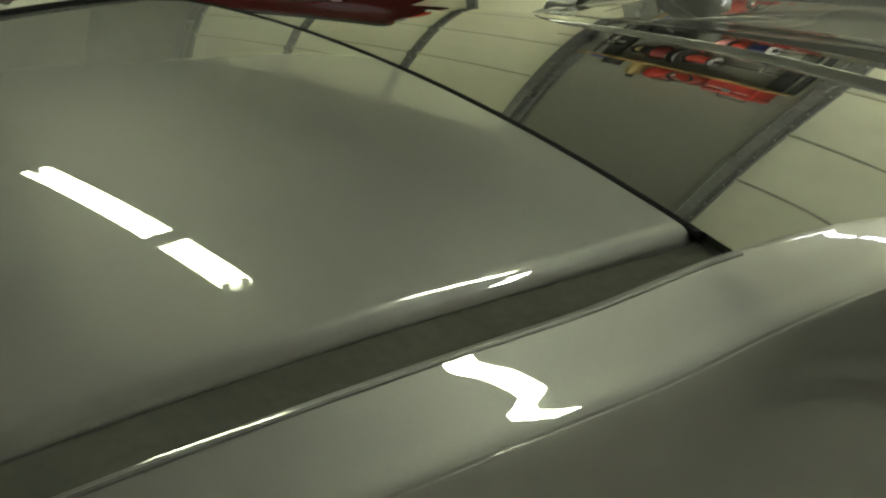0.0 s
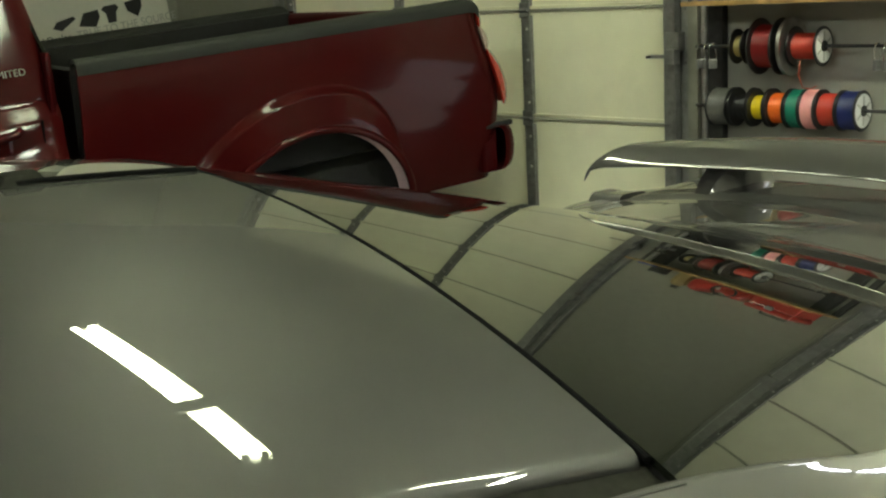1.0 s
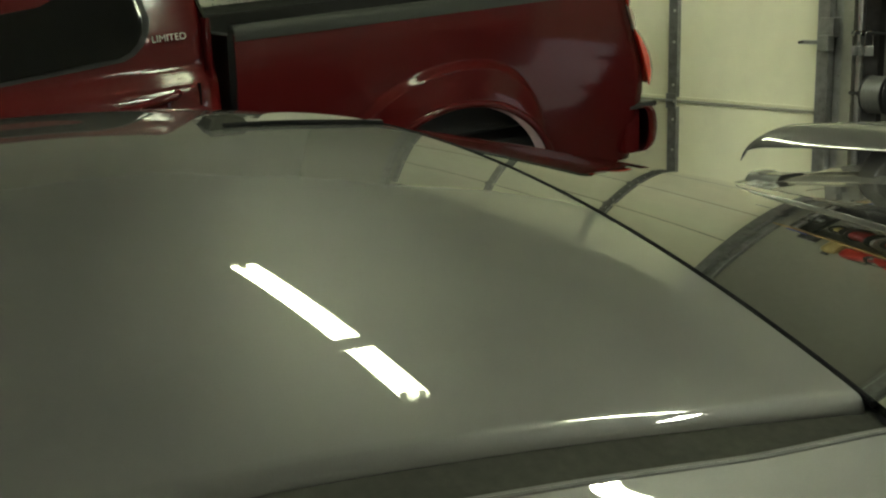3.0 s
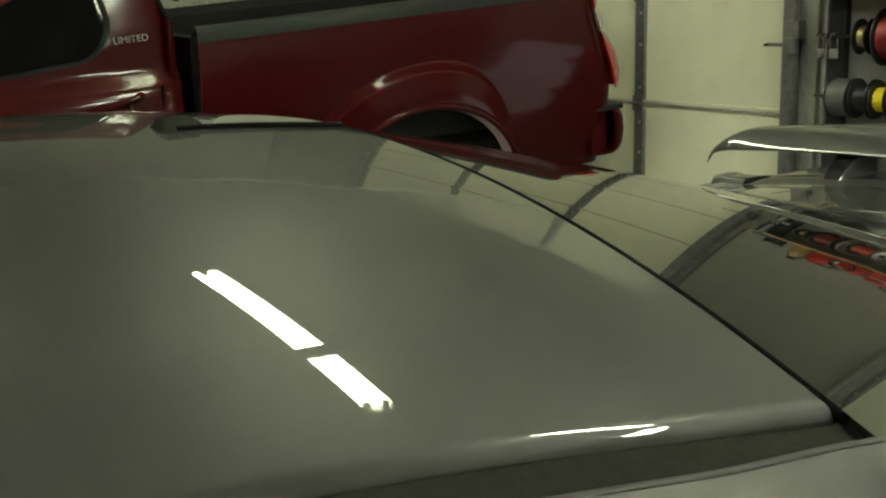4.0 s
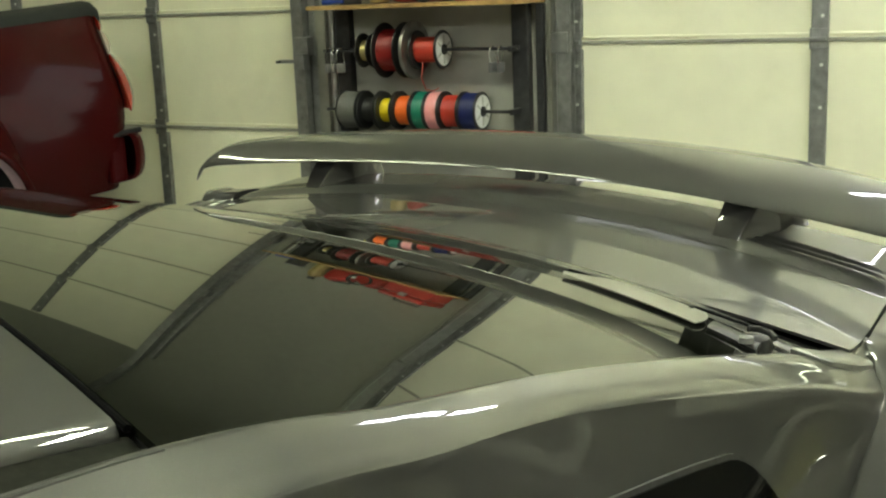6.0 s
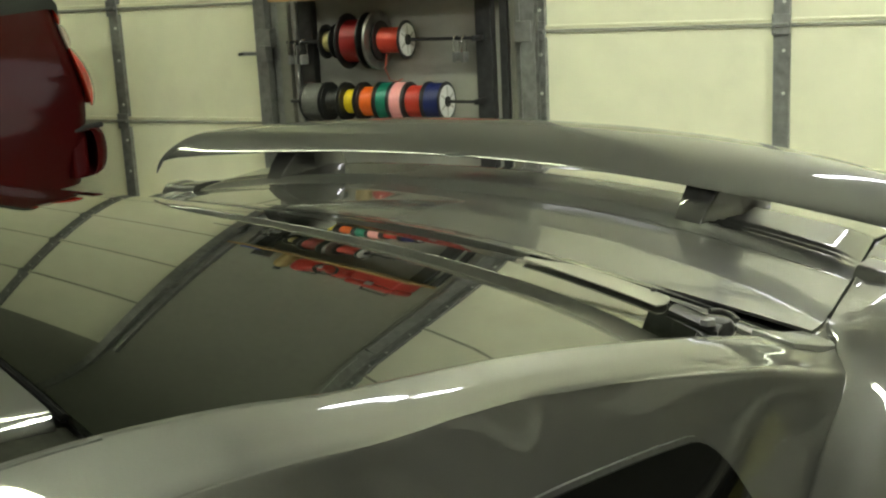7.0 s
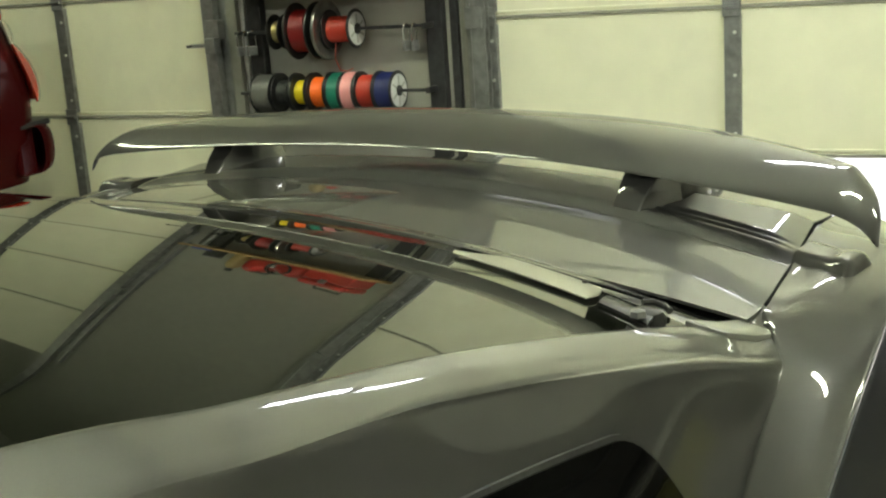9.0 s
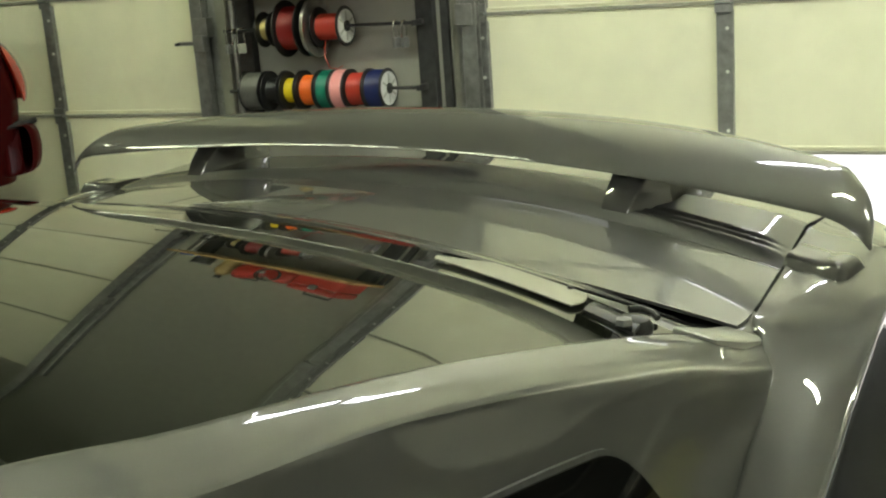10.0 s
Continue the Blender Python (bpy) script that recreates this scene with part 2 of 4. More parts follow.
tagged(finish("floor", bx((X0 - 0.2, Y0 - 0.2, -0.15), (X1 + 0.2, 0.2, 0.0)), "floor", smooth=False), "grey sealed concrete garage floor with stains", "floor", kind="structure")
tagged(finish("ground", bx((-60, 0.2, -0.3), (60, 120, -0.02)), "asphalt", smooth=False), "pale concrete driveway outside the garage door", "ground", kind="structure")
tagged(finish("ceiling", bx((X0 - 0.2, Y0 - 0.2, ZC), (X1 + 0.2, 0.2, ZC + 0.15)), "ceiling", smooth=False), "off-white painted garage ceiling", "ceiling", kind="structure")


def wall(name, boxes, label, material="wall"):
    bm = bmesh.new()
    for lo, hi in boxes:
        box(bm, lo, hi)
    return tagged(finish(name, bm, material, smooth=False), label, "wall", kind="structure")


wall("wall_rear", [((X0 - 0.2, 0.0, 0), (DL[0], 0.2, ZC)), ((DL[0], 0.075, DOOR_H), (DL[1], 0.2, ZC)), ((DL[1], 0.0, 0), (DR[0], 0.2, ZC)),
                   ((DR[0], 0.075, DOOR_H), (DR[1], 0.2, ZC)), ((DR[1], 0.0, 0), (X1 + 0.2, 0.2, ZC))], "grey painted wall around two garage doors")
wall("wall_left", [((X0 - 0.2, Y0, 0), (X0, 0, ZC))], "grey painted side wall of the garage")
wall("wall_right", [((X1, Y0, 0), (X1 + 0.2, 0, ZC))], "cream painted side wall of the garage", "wall_light")
wall("wall_front", [((X0 - 0.2, Y0 - 0.2, 0), (X1 + 0.2, Y0, ZC))], "cream painted end wall of the garage", "wall_light")


def door_station(raise_by):
    """Bottom edge of each section and its turn, going up the track and round its bend."""
    out = []
    R, zb = 0.44, DOOR_H + 0.02
    def at(s):
        if s <= zb:
            return (0.02, s, 0.0)
        a = (s - zb) / R
        if a < math.pi / 2:
            return (0.02 - R * (1 - math.cos(a)), zb + R * math.sin(a), a)
        d = s - zb - R * math.pi / 2
        return (0.02 - R - d, zb + R, math.pi / 2)
    for k in range(6):
        a, b = at(raise_by + k * SEC), at(raise_by + (k + 1) * SEC)
        out.append((a, b))
    return out


def garage_door(name, x0, x1, stiles, raise_by, label):
    root = thing(name, pose(0, 0, 0), label, "garage door", kind="structure")
    for k, ((ya, za, _), (yb, zb, _)) in enumerate(door_station(raise_by)):
        ang = math.atan2(-(yb - ya), zb - za)
        m = Matrix.Translation((0, ya, za)) @ Matrix.Rotation(ang, 4, "X")
        h = math.hypot(yb - ya, zb - za) - 0.004
        bm = bmesh.new()
        box(bm, (x0 + 0.004, 0.0, 0.0), (x1 - 0.004, 0.04, h), 0.003)
        # rolled lips at the section joints
        box(bm, (x0 + 0.006, -0.004, 0.012), (x1 - 0.006, 0.004, 0.020), 0.0015)
        bmesh.ops.transform(bm, matrix=m, verts=bm.verts)
        sec = part("panel", bm, "door", root, smooth=False)
        bm = bx((x0 + 0.006, -0.007, -0.006), (x1 - 0.006, 0.003, 0.005), 0.002)
        bmesh.ops.transform(bm, matrix=m, verts=bm.verts)
        part("joint_seal", bm, "joint", sec, smooth=False)
        for x in stiles:
            bm = bmesh.new()
            w = 0.025
            box(bm, (x - w, -0.022, 0.018), (x + w, -0.001, h - 0.018), 0.003)
            bmesh.ops.transform(bm, matrix=m, verts=bm.verts)
            st = part("stile", bm, "steel", sec, "grey galvanised steel stile with screws", smooth=False)
            for q in (0.07, 0.25, 0.38):
                bm = tube(bmesh.new(), (x + 0.008, -0.021, q), (x + 0.008, -0.026, q), 0.0055, 8)
                bmesh.ops.transform(bm, matrix=m, verts=bm.verts)
                part("screw", bm, "fixture", sec, smooth=False)
        if k:
            for x in stiles:
                bm = bmesh.new()
                box(bm, (x - 0.028, -0.03, -0.03), (x + 0.028, -0.022, 0.034), 0.003)
                tube(bm, (x - 0.022, -0.032, 0.002), (x + 0.022, -0.032, 0.002), 0.007, 10)
                bmesh.ops.transform(bm, matrix=m, verts=bm.verts)
                part("hinge", bm, "steel", sec, smooth=False)
    return root


garage_door("door_1", DL[0], DL[1], [DL[0] + 0.03, -0.78, 0.02, DL[1] - 0.012], 0.0, "closed cream sectional garage door with grey stiles")
garage_door("door_2", DR[0], DR[1], [DR[0] + 0.022, 2.695, 3.50, DR[1] - 0.03], RAISE, "partly raised cream sectional garage door with grey stiles")


def door_track(x, side, label):
    """Vertical track with punched angle, bend, horizontal run and hanger."""
    root = thing("door_track", pose(0, 0, 0), label, "door track", "garage door tracks", kind="structure")
    R, zb, y = 0.44, DOOR_H + 0.02, -0.05
    path = [(x, y, 0.01)] + [(x, y, 0.25 * k) for k in range(1, 11)]
    path += [(x, y - R * (1 - math.cos(a)), zb + R * math.sin(a)) for a in [math.pi / 2 * k / 10 for k in range(11)]]
    path += [(x, y - R - 0.3 * k, zb + R) for k in range(1, 11)]
    bm = bmesh.new()
    w, d = 0.018, 0.05
    prof = [(-w, 0), (w, 0), (w, 1), (w - 0.003, 1), (w - 0.003, 0.08), (-w + 0.003, 0.08), (-w + 0.003, 1), (-w, 1)]
    rings = []
    for k, p in enumerate(path):
        p = Vector(p)
        t = (Vector(path[min(k + 1, len(path) - 1)]) - Vector(path[max(k - 1, 0)])).normalized()
        inn = Vector((1, 0, 0)) * side
        n = t.cross(Vector((1, 0, 0))).normalized()
        rings.append([bm.verts.new(p + n * a + inn * (b * d - 0.01)) for a, b in prof])
    for a, b in zip(rings, rings[1:]):
        for i in range(len(prof)):
            j = (i + 1) % len(prof)
            bm.faces.new((a[i], a[j], b[j], b[i]))
    part("rail", bm, "steel", root, smooth=False)
    bm = bmesh.new()
    o = -side
    lo, hi = sorted((x + o * 0.012, x + o * 0.045))
    box(bm, (lo, -0.03, 0.0), (hi, -0.001, DOOR_H), 0.002)
    for k in range(26):
        tube(bm, ((lo + hi) / 2, -0.03, 0.06 + 0.1 * k), ((lo + hi) / 2, -0.034, 0.06 + 0.1 * k), 0.006, 8)
    part("angle", bm, "steel", root, smooth=False)
    bm = bmesh.new()
    for yy in (-2.75, -3.4):
        box(bm, (x - 0.02, yy - 0.02, zb + R + 0.02), (x + 0.02, yy + 0.02, ZC - 0.002), 0.002)
    part("hanger", bm, "steel", root, smooth=False)
    part("support_angle", bx((x - 0.045, -3.75, zb + R - 0.034), (x + 0.045, -R - 0.30, zb + R - 0.022), 0.002), "dark_post", root, smooth=False)
    bm = bmesh.new()
    for zz in (0.5, 1.24, 2.0):
        box(bm, (x - 0.03, y - 0.022, zz - 0.035), (x + 0.03, y + 0.05, zz + 0.035), 0.003)
    part("bracket", bm, "steel", root, smooth=False)
    return root


for x, s in ((DL[0] - 0.015, 1), (DL[1] + 0.022, -1), (DR[0] - 0.004, 1), (DR[1] + 0.015, -1)):
    door_track(x, s, "galvanised steel garage door track beside the door")

# sliding latch of the left door
latch = thing("latch", pose(0.79, -0.075, 1.185), "grey steel slide bolt latch on the garage door edge", "latch")
part("bolt", bx((-0.075, -0.010, -0.006), (0.05, 0.0, 0.007), 0.002), "steel", latch, smooth=False)
part("bolt_housing", bx((0.005, -0.028, -0.030), (0.05, 0.014, 0.028), 0.004), "steel", latch, smooth=False)
part("bolt_knob", tube(bmesh.new(), (-0.070, -0.004, 0.0), (-0.070, -0.030, 0.0), 0.0055, 10), "dark_post", latch)

# jambs beside the rack
tagged(finish("trim", bx((0.845, -0.03, 0), (0.897, -0.002, 1.37), 0.003), "jamb", smooth=False), "grey painted door jamb board", "trim", kind="structure")
tagged(finish("trim", bx((1.797, -0.02, 0), (1.813, -0.002, 3.2), 0.003), "jamb", smooth=False), "grey painted door jamb board", "trim", kind="structure")
tagged(finish("trim", bx((1.816, -0.030, 0), (1.836, -0.002, 3.2), 0.003), "jamb", smooth=False), "grey painted door jamb board", "trim", kind="structure")
tagged(finish("trim", bx((1.839, -0.036, 0), (1.846, -0.002, 3.2), 0.002), "steel_light", smooth=False), "bright metal edge strip of the door jamb", "trim", kind="structure")
tagged(finish("backing_board", bx((0.90, -0.012, 0.3), (1.793, -0.001, 1.372), 0.002), "backing", smooth=False), "pale painted board fixed on the wall behind the rack", "board")


# ---- wire spool rack between the doors ----
rack = thing("spool_rack", pose(0, 0, 0), "dark steel wire spool rack with two rods, between the garage doors", "rack")
for lo, hi in (((0.955, -0.05, 0), (1.018, -0.013, 1.37)), ((1.680, -0.05, 0), (1.742, -0.013, 1.37)), ((1.763, -0.035, 0), (1.792, -0.013, 1.37))):
    part("post", bx(lo, hi, 0.004), "dark_post", rack, smooth=False)
for z, x1 in ((1.225, 1.735), (1.012, 1.712)):
    part("rod", tube(bmesh.new(), (0.945, -0.11, z), (x1, -0.11, z), 0.006, 12), "dark_post", rack)
    for x in (0.985, 1.705):
        part("rod_bracket", bx((x - 0.006, -0.118, z - 0.011), (x + 0.006, -0.045, z + 0.008), 0.002), "dark_post", rack, smooth=False)
for z in (0.35, 0.72):
    part("shelf", bx((0.96, -0.20, z), (1.77, -0.014, z + 0.02), 0.003), "dark_post", rack, smooth=False)
tagged(finish("conduit", tube(bmesh.new(), (0.930, -0.03, 0), (0.930, -0.03, 1.37), 0.012, 12), "steel_light"), "thin bright metal conduit on the wall", "conduit")

shelf = thing("shelf", pose(0, 0, 0), "pine board shelf above the spool rack", "shelf")
part("board", bx((0.965, -0.24, 1.373), (1.788, -0.003, 1.388), 0.002), "wood", shelf, smooth=False)


def spool(x, z, r, width, wire, core, flange="spool_black", label="", y=-0.11):
    root = thing("wire_spool", pose(x, y, z, 0, 90, 0), label, "wire spool", "wire spools on the rack")
    h = width / 2
    for s in (-1, 1):
        bm = bmesh.new()
        a, b = sorted((s * h, s * (h - 0.005)))
        lathe(bm, [(0.012, a), (r - 0.002, a), (r, (a + b) / 2), (r - 0.002, b), (0.012, b)], Matrix(), 36)
        part("flange", bm, flange, root)
    bm = bmesh.new()
    n = max(4, int(width / 0.006))
    prof = [(0.01, -h + 0.0055)]
    for k in range(n * 2 + 1):
        prof.append((core + (0.0022 if k % 2 else 0), -h + 0.0055 + (width - 0.011) * k / (2 * n)))
    prof.append((0.01, h - 0.0055))
    part("wire", lathe(bm, prof, Matrix(), 32), "wire_" + wire, root)
    return root


def spool_label(root, r, width):
    bm = bmesh.new()
    lathe(bm, [(0.014, 0.0), (r * 0.82, 0.0), (r * 0.82, 0.0012), (0.014, 0.0012)], Matrix.Translation((0, 0, width / 2 + 0.0005)), 32)
    lab = part("paper_label", bm, "label", root, "round white printed label", smooth=False)
    bm = bmesh.new()
    for k in range(6):
        a = k * 1.05
        box(bm, (r * 0.3, -0.004, 0), (r * 0.72, 0.003, 0.0008), 0, Matrix.Translation((0, 0, width / 2 + 0.0018)) @ Matrix.Rotation(a, 4, "Z"))
    part("print", bm, "ink_grey", lab, smooth=False)
    part("hub", lathe(bmesh.new(), [(0.0065, 0.0), (0.019, 0.0), (0.018, 0.004), (0.0065, 0.004)], Matrix.Translation((0, 0, width / 2 + 0.002)), 20), "spool_black", root)


ROW = [(1.065, 0.070, 0.083, "grey", 0.064), (1.150, 0.070, 0.068, "black", 0.042), (1.222, 0.068, 0.062, "yellow", 0.040), (1.296, 0.069, 0.070, "orange", 0.050),
       (1.362, 0.069, 0.052, "green", 0.064), (1.418, 0.069, 0.055, "pink", 0.065), (1.485, 0.069, 0.074, "red", 0.053), (1.558, 0.069, 0.068, "blue", 0.062)]
for x, r, w, c, core in ROW:
    sp = spool(x, 1.012, r, w, c, core, label="black spool of %s electrical wire on the lower rod" % c)
    if c == "blue":
        spool_label(sp, r, w)
spool(1.140, 1.225, 0.062, 0.05, "brass", 0.035, label="small black spool of brass wire on the upper rod")
spool(1.252, 1.225, 0.098, 0.090, "dark_red", 0.072, label="large black spool of dark red wire")
spool(1.330, 1.225, 0.102, 0.012, "grey", 0.05, flange="reel_steel", label="empty large reel with dull metal flanges")
sp = spool(1.395, 1.225, 0.068, 0.105, "red", 0.042, label="black spool of red wire with a round paper label")
spool_label(sp, 0.068, 0.105)
tagged(finish("wire_end", sweep([(1.385, -0.15, 1.18), (1.39, -0.17, 1.13), (1.40, -0.16, 1.09), (1.425, -0.15, 1.085), (1.445, -0.15, 1.095)], 0.0018, 6), "wire_red"), "loose red wire end hanging from a spool", "wire")


def padlock(x, y, z, turn, label):
    root = thing("padlock", pose(x, y, z, 0, 0, turn), label, "padlock", "padlocks on the rod")
    part("lock_body", bx((-0.016, -0.007, -0.080), (0.016, 0.007, -0.045), 0.004), "steel", root, smooth=False)
    arc = [(-0.013, 0, -0.05), (-0.013, 0, -0.01)] + [(-0.013 * math.cos(a), 0, -0.01 + 0.018 * math.sin(a)) for a in [math.pi * k / 8 for k in range(1, 8)]] + [(0.013, 0, -0.01), (0.013, 0, -0.05)]
    part("shackle", sweep(arc, 0.003, 8), "chrome", root)


padlock(1.638, -0.112, 1.225, 70, "small steel padlock hanging on the rack rod")
padlock(1.668, -0.112, 1.225, 80, "small steel padlock hanging on the rack rod")
for x, a in ((0.965, 60), (0.99, 85), (1.015, 40)):
    padlock(x, -0.112, 1.225, a, "small steel padlock hanging on the rack rod")


def tool_box(x, w, h, label):
    root = thing("tool_box", pose(x, -0.125, 1.389), label, "tool box", "tool boxes on the shelf")
    part("body", bx((-w / 2, -0.09, 0), (w / 2, 0.09, h * 0.62), 0.008), "toolbox", root, smooth=False)
    part("lid", bx((-w / 2 - 0.004, -0.094, h * 0.63), (w / 2 + 0.004, 0.094, h), 0.014), "toolbox", root, smooth=False)
    part("handle", sweep([(-0.06, 0, h), (-0.055, 0, h + 0.03), (0.055, 0, h + 0.03), (0.06, 0, h)], 0.006, 8), "dark_post", root)
    part("clasp", bx((-0.015, -0.104, h * 0.5), (0.015, -0.094, h * 0.75), 0.002), "steel_light", root, smooth=False)


tool_box(1.648, 0.200, 0.115, "red steel tool box on the pine shelf")


def wedge_case(x, w):
    """Moulded case, tall at one end and drawn down to a snout, with an air hose coiled in front of it."""
    root = thing("tool_case", pose(x, -0.115, 1.389), "red moulded plastic tool case on the pine shelf", "tool case")
    def fn(a, b):
        c = 2 * math.pi * b
        h = 0.062 - 0.026 * a + 0.012 * math.sin(3.2 * math.pi * a)
        e = (1 - abs(2 * a - 1)**8)**0.5
        sq = lambda q: math.copysign(abs(q)**0.5, q)
        return (-w / 2 + w * a, 0.075 * e * sq(math.cos(c)), h + h * e * sq(math.sin(c)))
    bm = sheet(fn, 30, 24)
    bmesh.ops.remove_doubles(bm, verts=bm.verts, dist=0.0005)
    part("case_body", bm, "toolbox", root)
    part("case_latch", bx((-0.02, -0.083, 0.035), (0.01, -0.070, 0.060), 0.003), "steel_light", root, smooth=False)
    part("case_grip", sweep([(-0.11, 0, 0.112), (-0.10, 0, 0.138), (-0.03, 0, 0.130), (-0.02, 0, 0.095)], 0.007, 8), "spool_black", root)


wedge_case(1.395, 0.285)
coil = [(1.445 + (0.045 + 0.004 * k / 40) * math.cos(k * math.pi / 16), -0.212 - 0.0004 * k, 1.4425 + (0.045 + 0.004 * k / 40) * math.sin(k * math.pi / 16)) for k in range(65)]
tagged(finish("air_hose", sweep(coil, 0.0042, 8), "rubber"), "black rubber air hose coiled on the shelf", "hose")
tin = thing("tin", pose(1.085, -0.13, 1.389), "dark brown metal tin on the pine shelf", "tin")
part("tin_body", lathe(bmesh.new(), [(0.0, 0.0), (0.038, 0.0), (0.040, 0.003), (0.040, 0.075), (0.0, 0.075)], Matrix(), 24), "dark_post", tin)
part("tin_lid", lathe(bmesh.new(), [(0.0, 0.0755), (0.042, 0.0755), (0.042, 0.084), (0.036, 0.086), (0.0, 0.086)], Matrix(), 24), "steel", tin)
jar = thing("spray_bottle", pose(1.19, -0.10, 1.389), "tan plastic bottle with a dark cap on the shelf", "bottle")
part("bottle_body", lathe(bmesh.new(), [(0.0, 0), (0.035, 0.003), (0.037, 0.1), (0.03, 0.13), (0.014, 0.15), (0.0, 0.15)], Matrix(), 20), "tan", jar)
part("cap", lathe(bmesh.new(), [(0.0, 0.15), (0.016, 0.152), (0.015, 0.18), (0.0, 0.181)], Matrix(), 16), "spool_black", jar)
tagged(finish("screwdriver", tube(bmesh.new(), (1.01, -0.19, 1.400), (1.10, -0.20, 1.400), 0.011, 10, 0.006), "blue_plastic"), "blue handled screwdriver lying on the shelf", "screwdriver")


# ---- ceiling lights ----
def strip_light(x, y, turn, label, runs, glow="tube", drop=0.0):
    """A housing on the ceiling with pairs of tubes; runs are the tubes' ends along it."""
    root = thing("strip_light", pose(x, y, ZC - drop, 0, 0, turn), label, "ceiling light", "fluorescent strip lights")
    lo, hi = runs[0][0] - 0.03, runs[-1][1] + 0.03
    bm = bmesh.new()
    w = 0.022 if glow == "tube_low" else 0.055
    box(bm, (lo, -w, -0.06), (hi, w, -0.001), 0.006)
    for s in (-1, 1):
        if w > 0.03:
            box(bm, (lo, min(s * 0.056, s * 0.078), -0.058), (hi, max(s * 0.056, s * 0.078), -0.050), 0.002)
            box(bm, (lo, min(s * 0.072, s * 0.078), -0.102), (hi, max(s * 0.072, s * 0.078), -0.052), 0.002)
    part("housing", bm, "fixture", root, smooth=False)
    if drop:
        for q in (lo + 0.03, lo + 0.12):
            part("hanger", tube(bmesh.new(), (q, 0, -0.004), (q, 0, drop - 0.001), 0.004, 8), "steel", root)
    for a, b in runs:
        for s in ((0,) if glow == "tube_low" else (-1, 1)):
            part("tube", tube(bmesh.new(), (a, s * 0.045, -0.085), (b, s * 0.045, -0.085), 0.012 if glow == "tube_low" else 0.019, 14), glow, root, "glowing white fluorescent tube")
            for q in (a, b):
                part("socket", bx((q - 0.012, s * 0.045 - 0.016, -0.105), (q + 0.012, s * 0.045 + 0.016, -0.058), 0.003), "fixture", root, smooth=False)


SHORT = [(-0.6, 0.6)]
for x, y, turn, runs, glow in ((0.67, -1.83, -6, [(-1.20, 0.48)], "tube_old"), (2.95, -1.86, 0, SHORT, "tube_mid"), (5.2, -1.86, 0, SHORT, "tube_new"), (2.6, -6.4, 0, [(-1.22, -0.03), (0.03, 1.22)], "tube_day")):
    strip_light(x, y, turn, "ceiling mounted fluorescent strip light, switched on", runs, glow)
strip_light(3.00, -0.64, 67, "small hanging fluorescent strip light near the raised door, switched on", [(-0.60, -0.03), (0.03, 0.50)], "tube_low", 1.13)

# ---- the grey sports car ----
CAR = pose(2.605, -2.10, 0, 0, 0, -14)
car = thing("sports_car", CAR, "grey metallic sports car with dark hatch glass and rear wing", "car")


def roof_z(u, v):
    d = v + 1.05
    if d > -0.4:
        c = -0.1488 * d - 0.2031 * d * d + 0.0643 * d**3
    else:
        c = 0.0229 + 0.0446 * (d + 0.4) - 0.08 * (d + 0.4)**2
    a = u / 0.74
    return 1.2856 + c - 0.0661 * a * a - 0.0087 * a**4


def half_width(v):
    return float(lerp_table(v, [(-2.2, [0.66]), (-1.8, [0.710]), (-1.4, [0.739]), (-1.2, [0.746]), (-1.08, [0.744])])[0])


def seam_v(s):
    return -1.053 - 0.031 * s * s


def roof_fn(a, b):
    s = 2 * a - 1
    s = math.copysign(1 - (1 - abs(s))**1.9, s)
    v0 = seam_v(s)
    v = v0 + (-2.1 - v0) * b**1.4
    u = s * half_width(v)
    roll = 0.006 * max(0.0, (abs(s) - 0.993) / 0.007)**2
    return (u, v, roof_z(u, v) - roll)


def glass_z(u, v):
    d = v + 1.05
    a = u / 0.74
    return 1.2825 - 0.1632 * d - 0.1608 * d * d + 0.1081 * d**3 - (0.0571 + 0.0177 * d) * a * a - 0.0136 * a**4


EDGE_U = [(-2.2, [0.700]), (-1.8, [0.748]), (-1.4, [0.776]), (-1.2, [0.781]), (-1.09, [0.774]), (-1.0, [0.769]), (-0.92, [0.764]), (-0.82, [0.748]), (-0.72, [0.730]),
          (-0.58, [0.710]), (-0.40, [0.694]), (-0.29, [0.692]), (-0.2, [0.708]), (-0.15, [0.714])]


def edge(v):
    """Where the hatch glass or the roof gutter meets the side rail: half width and height."""
    u = float(lerp_table(v, EDGE_U)[0])
    if v < -1.2:
        z = roof_z(half_width(v), v) - 0.012
    elif v < -0.92:
        z = float(lerp_table(v, [(-1.3, [roof_z(half_width(-1.3), -1.3) - 0.012]), (-1.2, [roof_z(half_width(-1.2), -1.2) - 0.012]), (-1.09, [1.2085]), (-1.0, [1.1965]),
                                 (-0.92, [glass_z(0.764, -0.92)]), (-0.82, [glass_z(0.748, -0.82)])])[0])
    else:
        z = glass_z(u, v)
    return np.array([u, z])


def strip(v0, v1, lift, inset=0.003, w=0.0):
    def fn(a, b):
        s = 2 * a - 1
        va, vb = v0(s), v1(s)
        v = va + (vb - va) * b
        u = s * (edge(v)[0] - inset)
        return (u, v, glass_z(u, v) + lift + w * math.sin(math.pi * b))
    return fn


t_end = lambda s: -0.232 - 0.016 * s * s
l_end = lambda s: -0.175 - 0.013 * s * s
h_end = lambda s: -0.172 + 0.005 * s**4

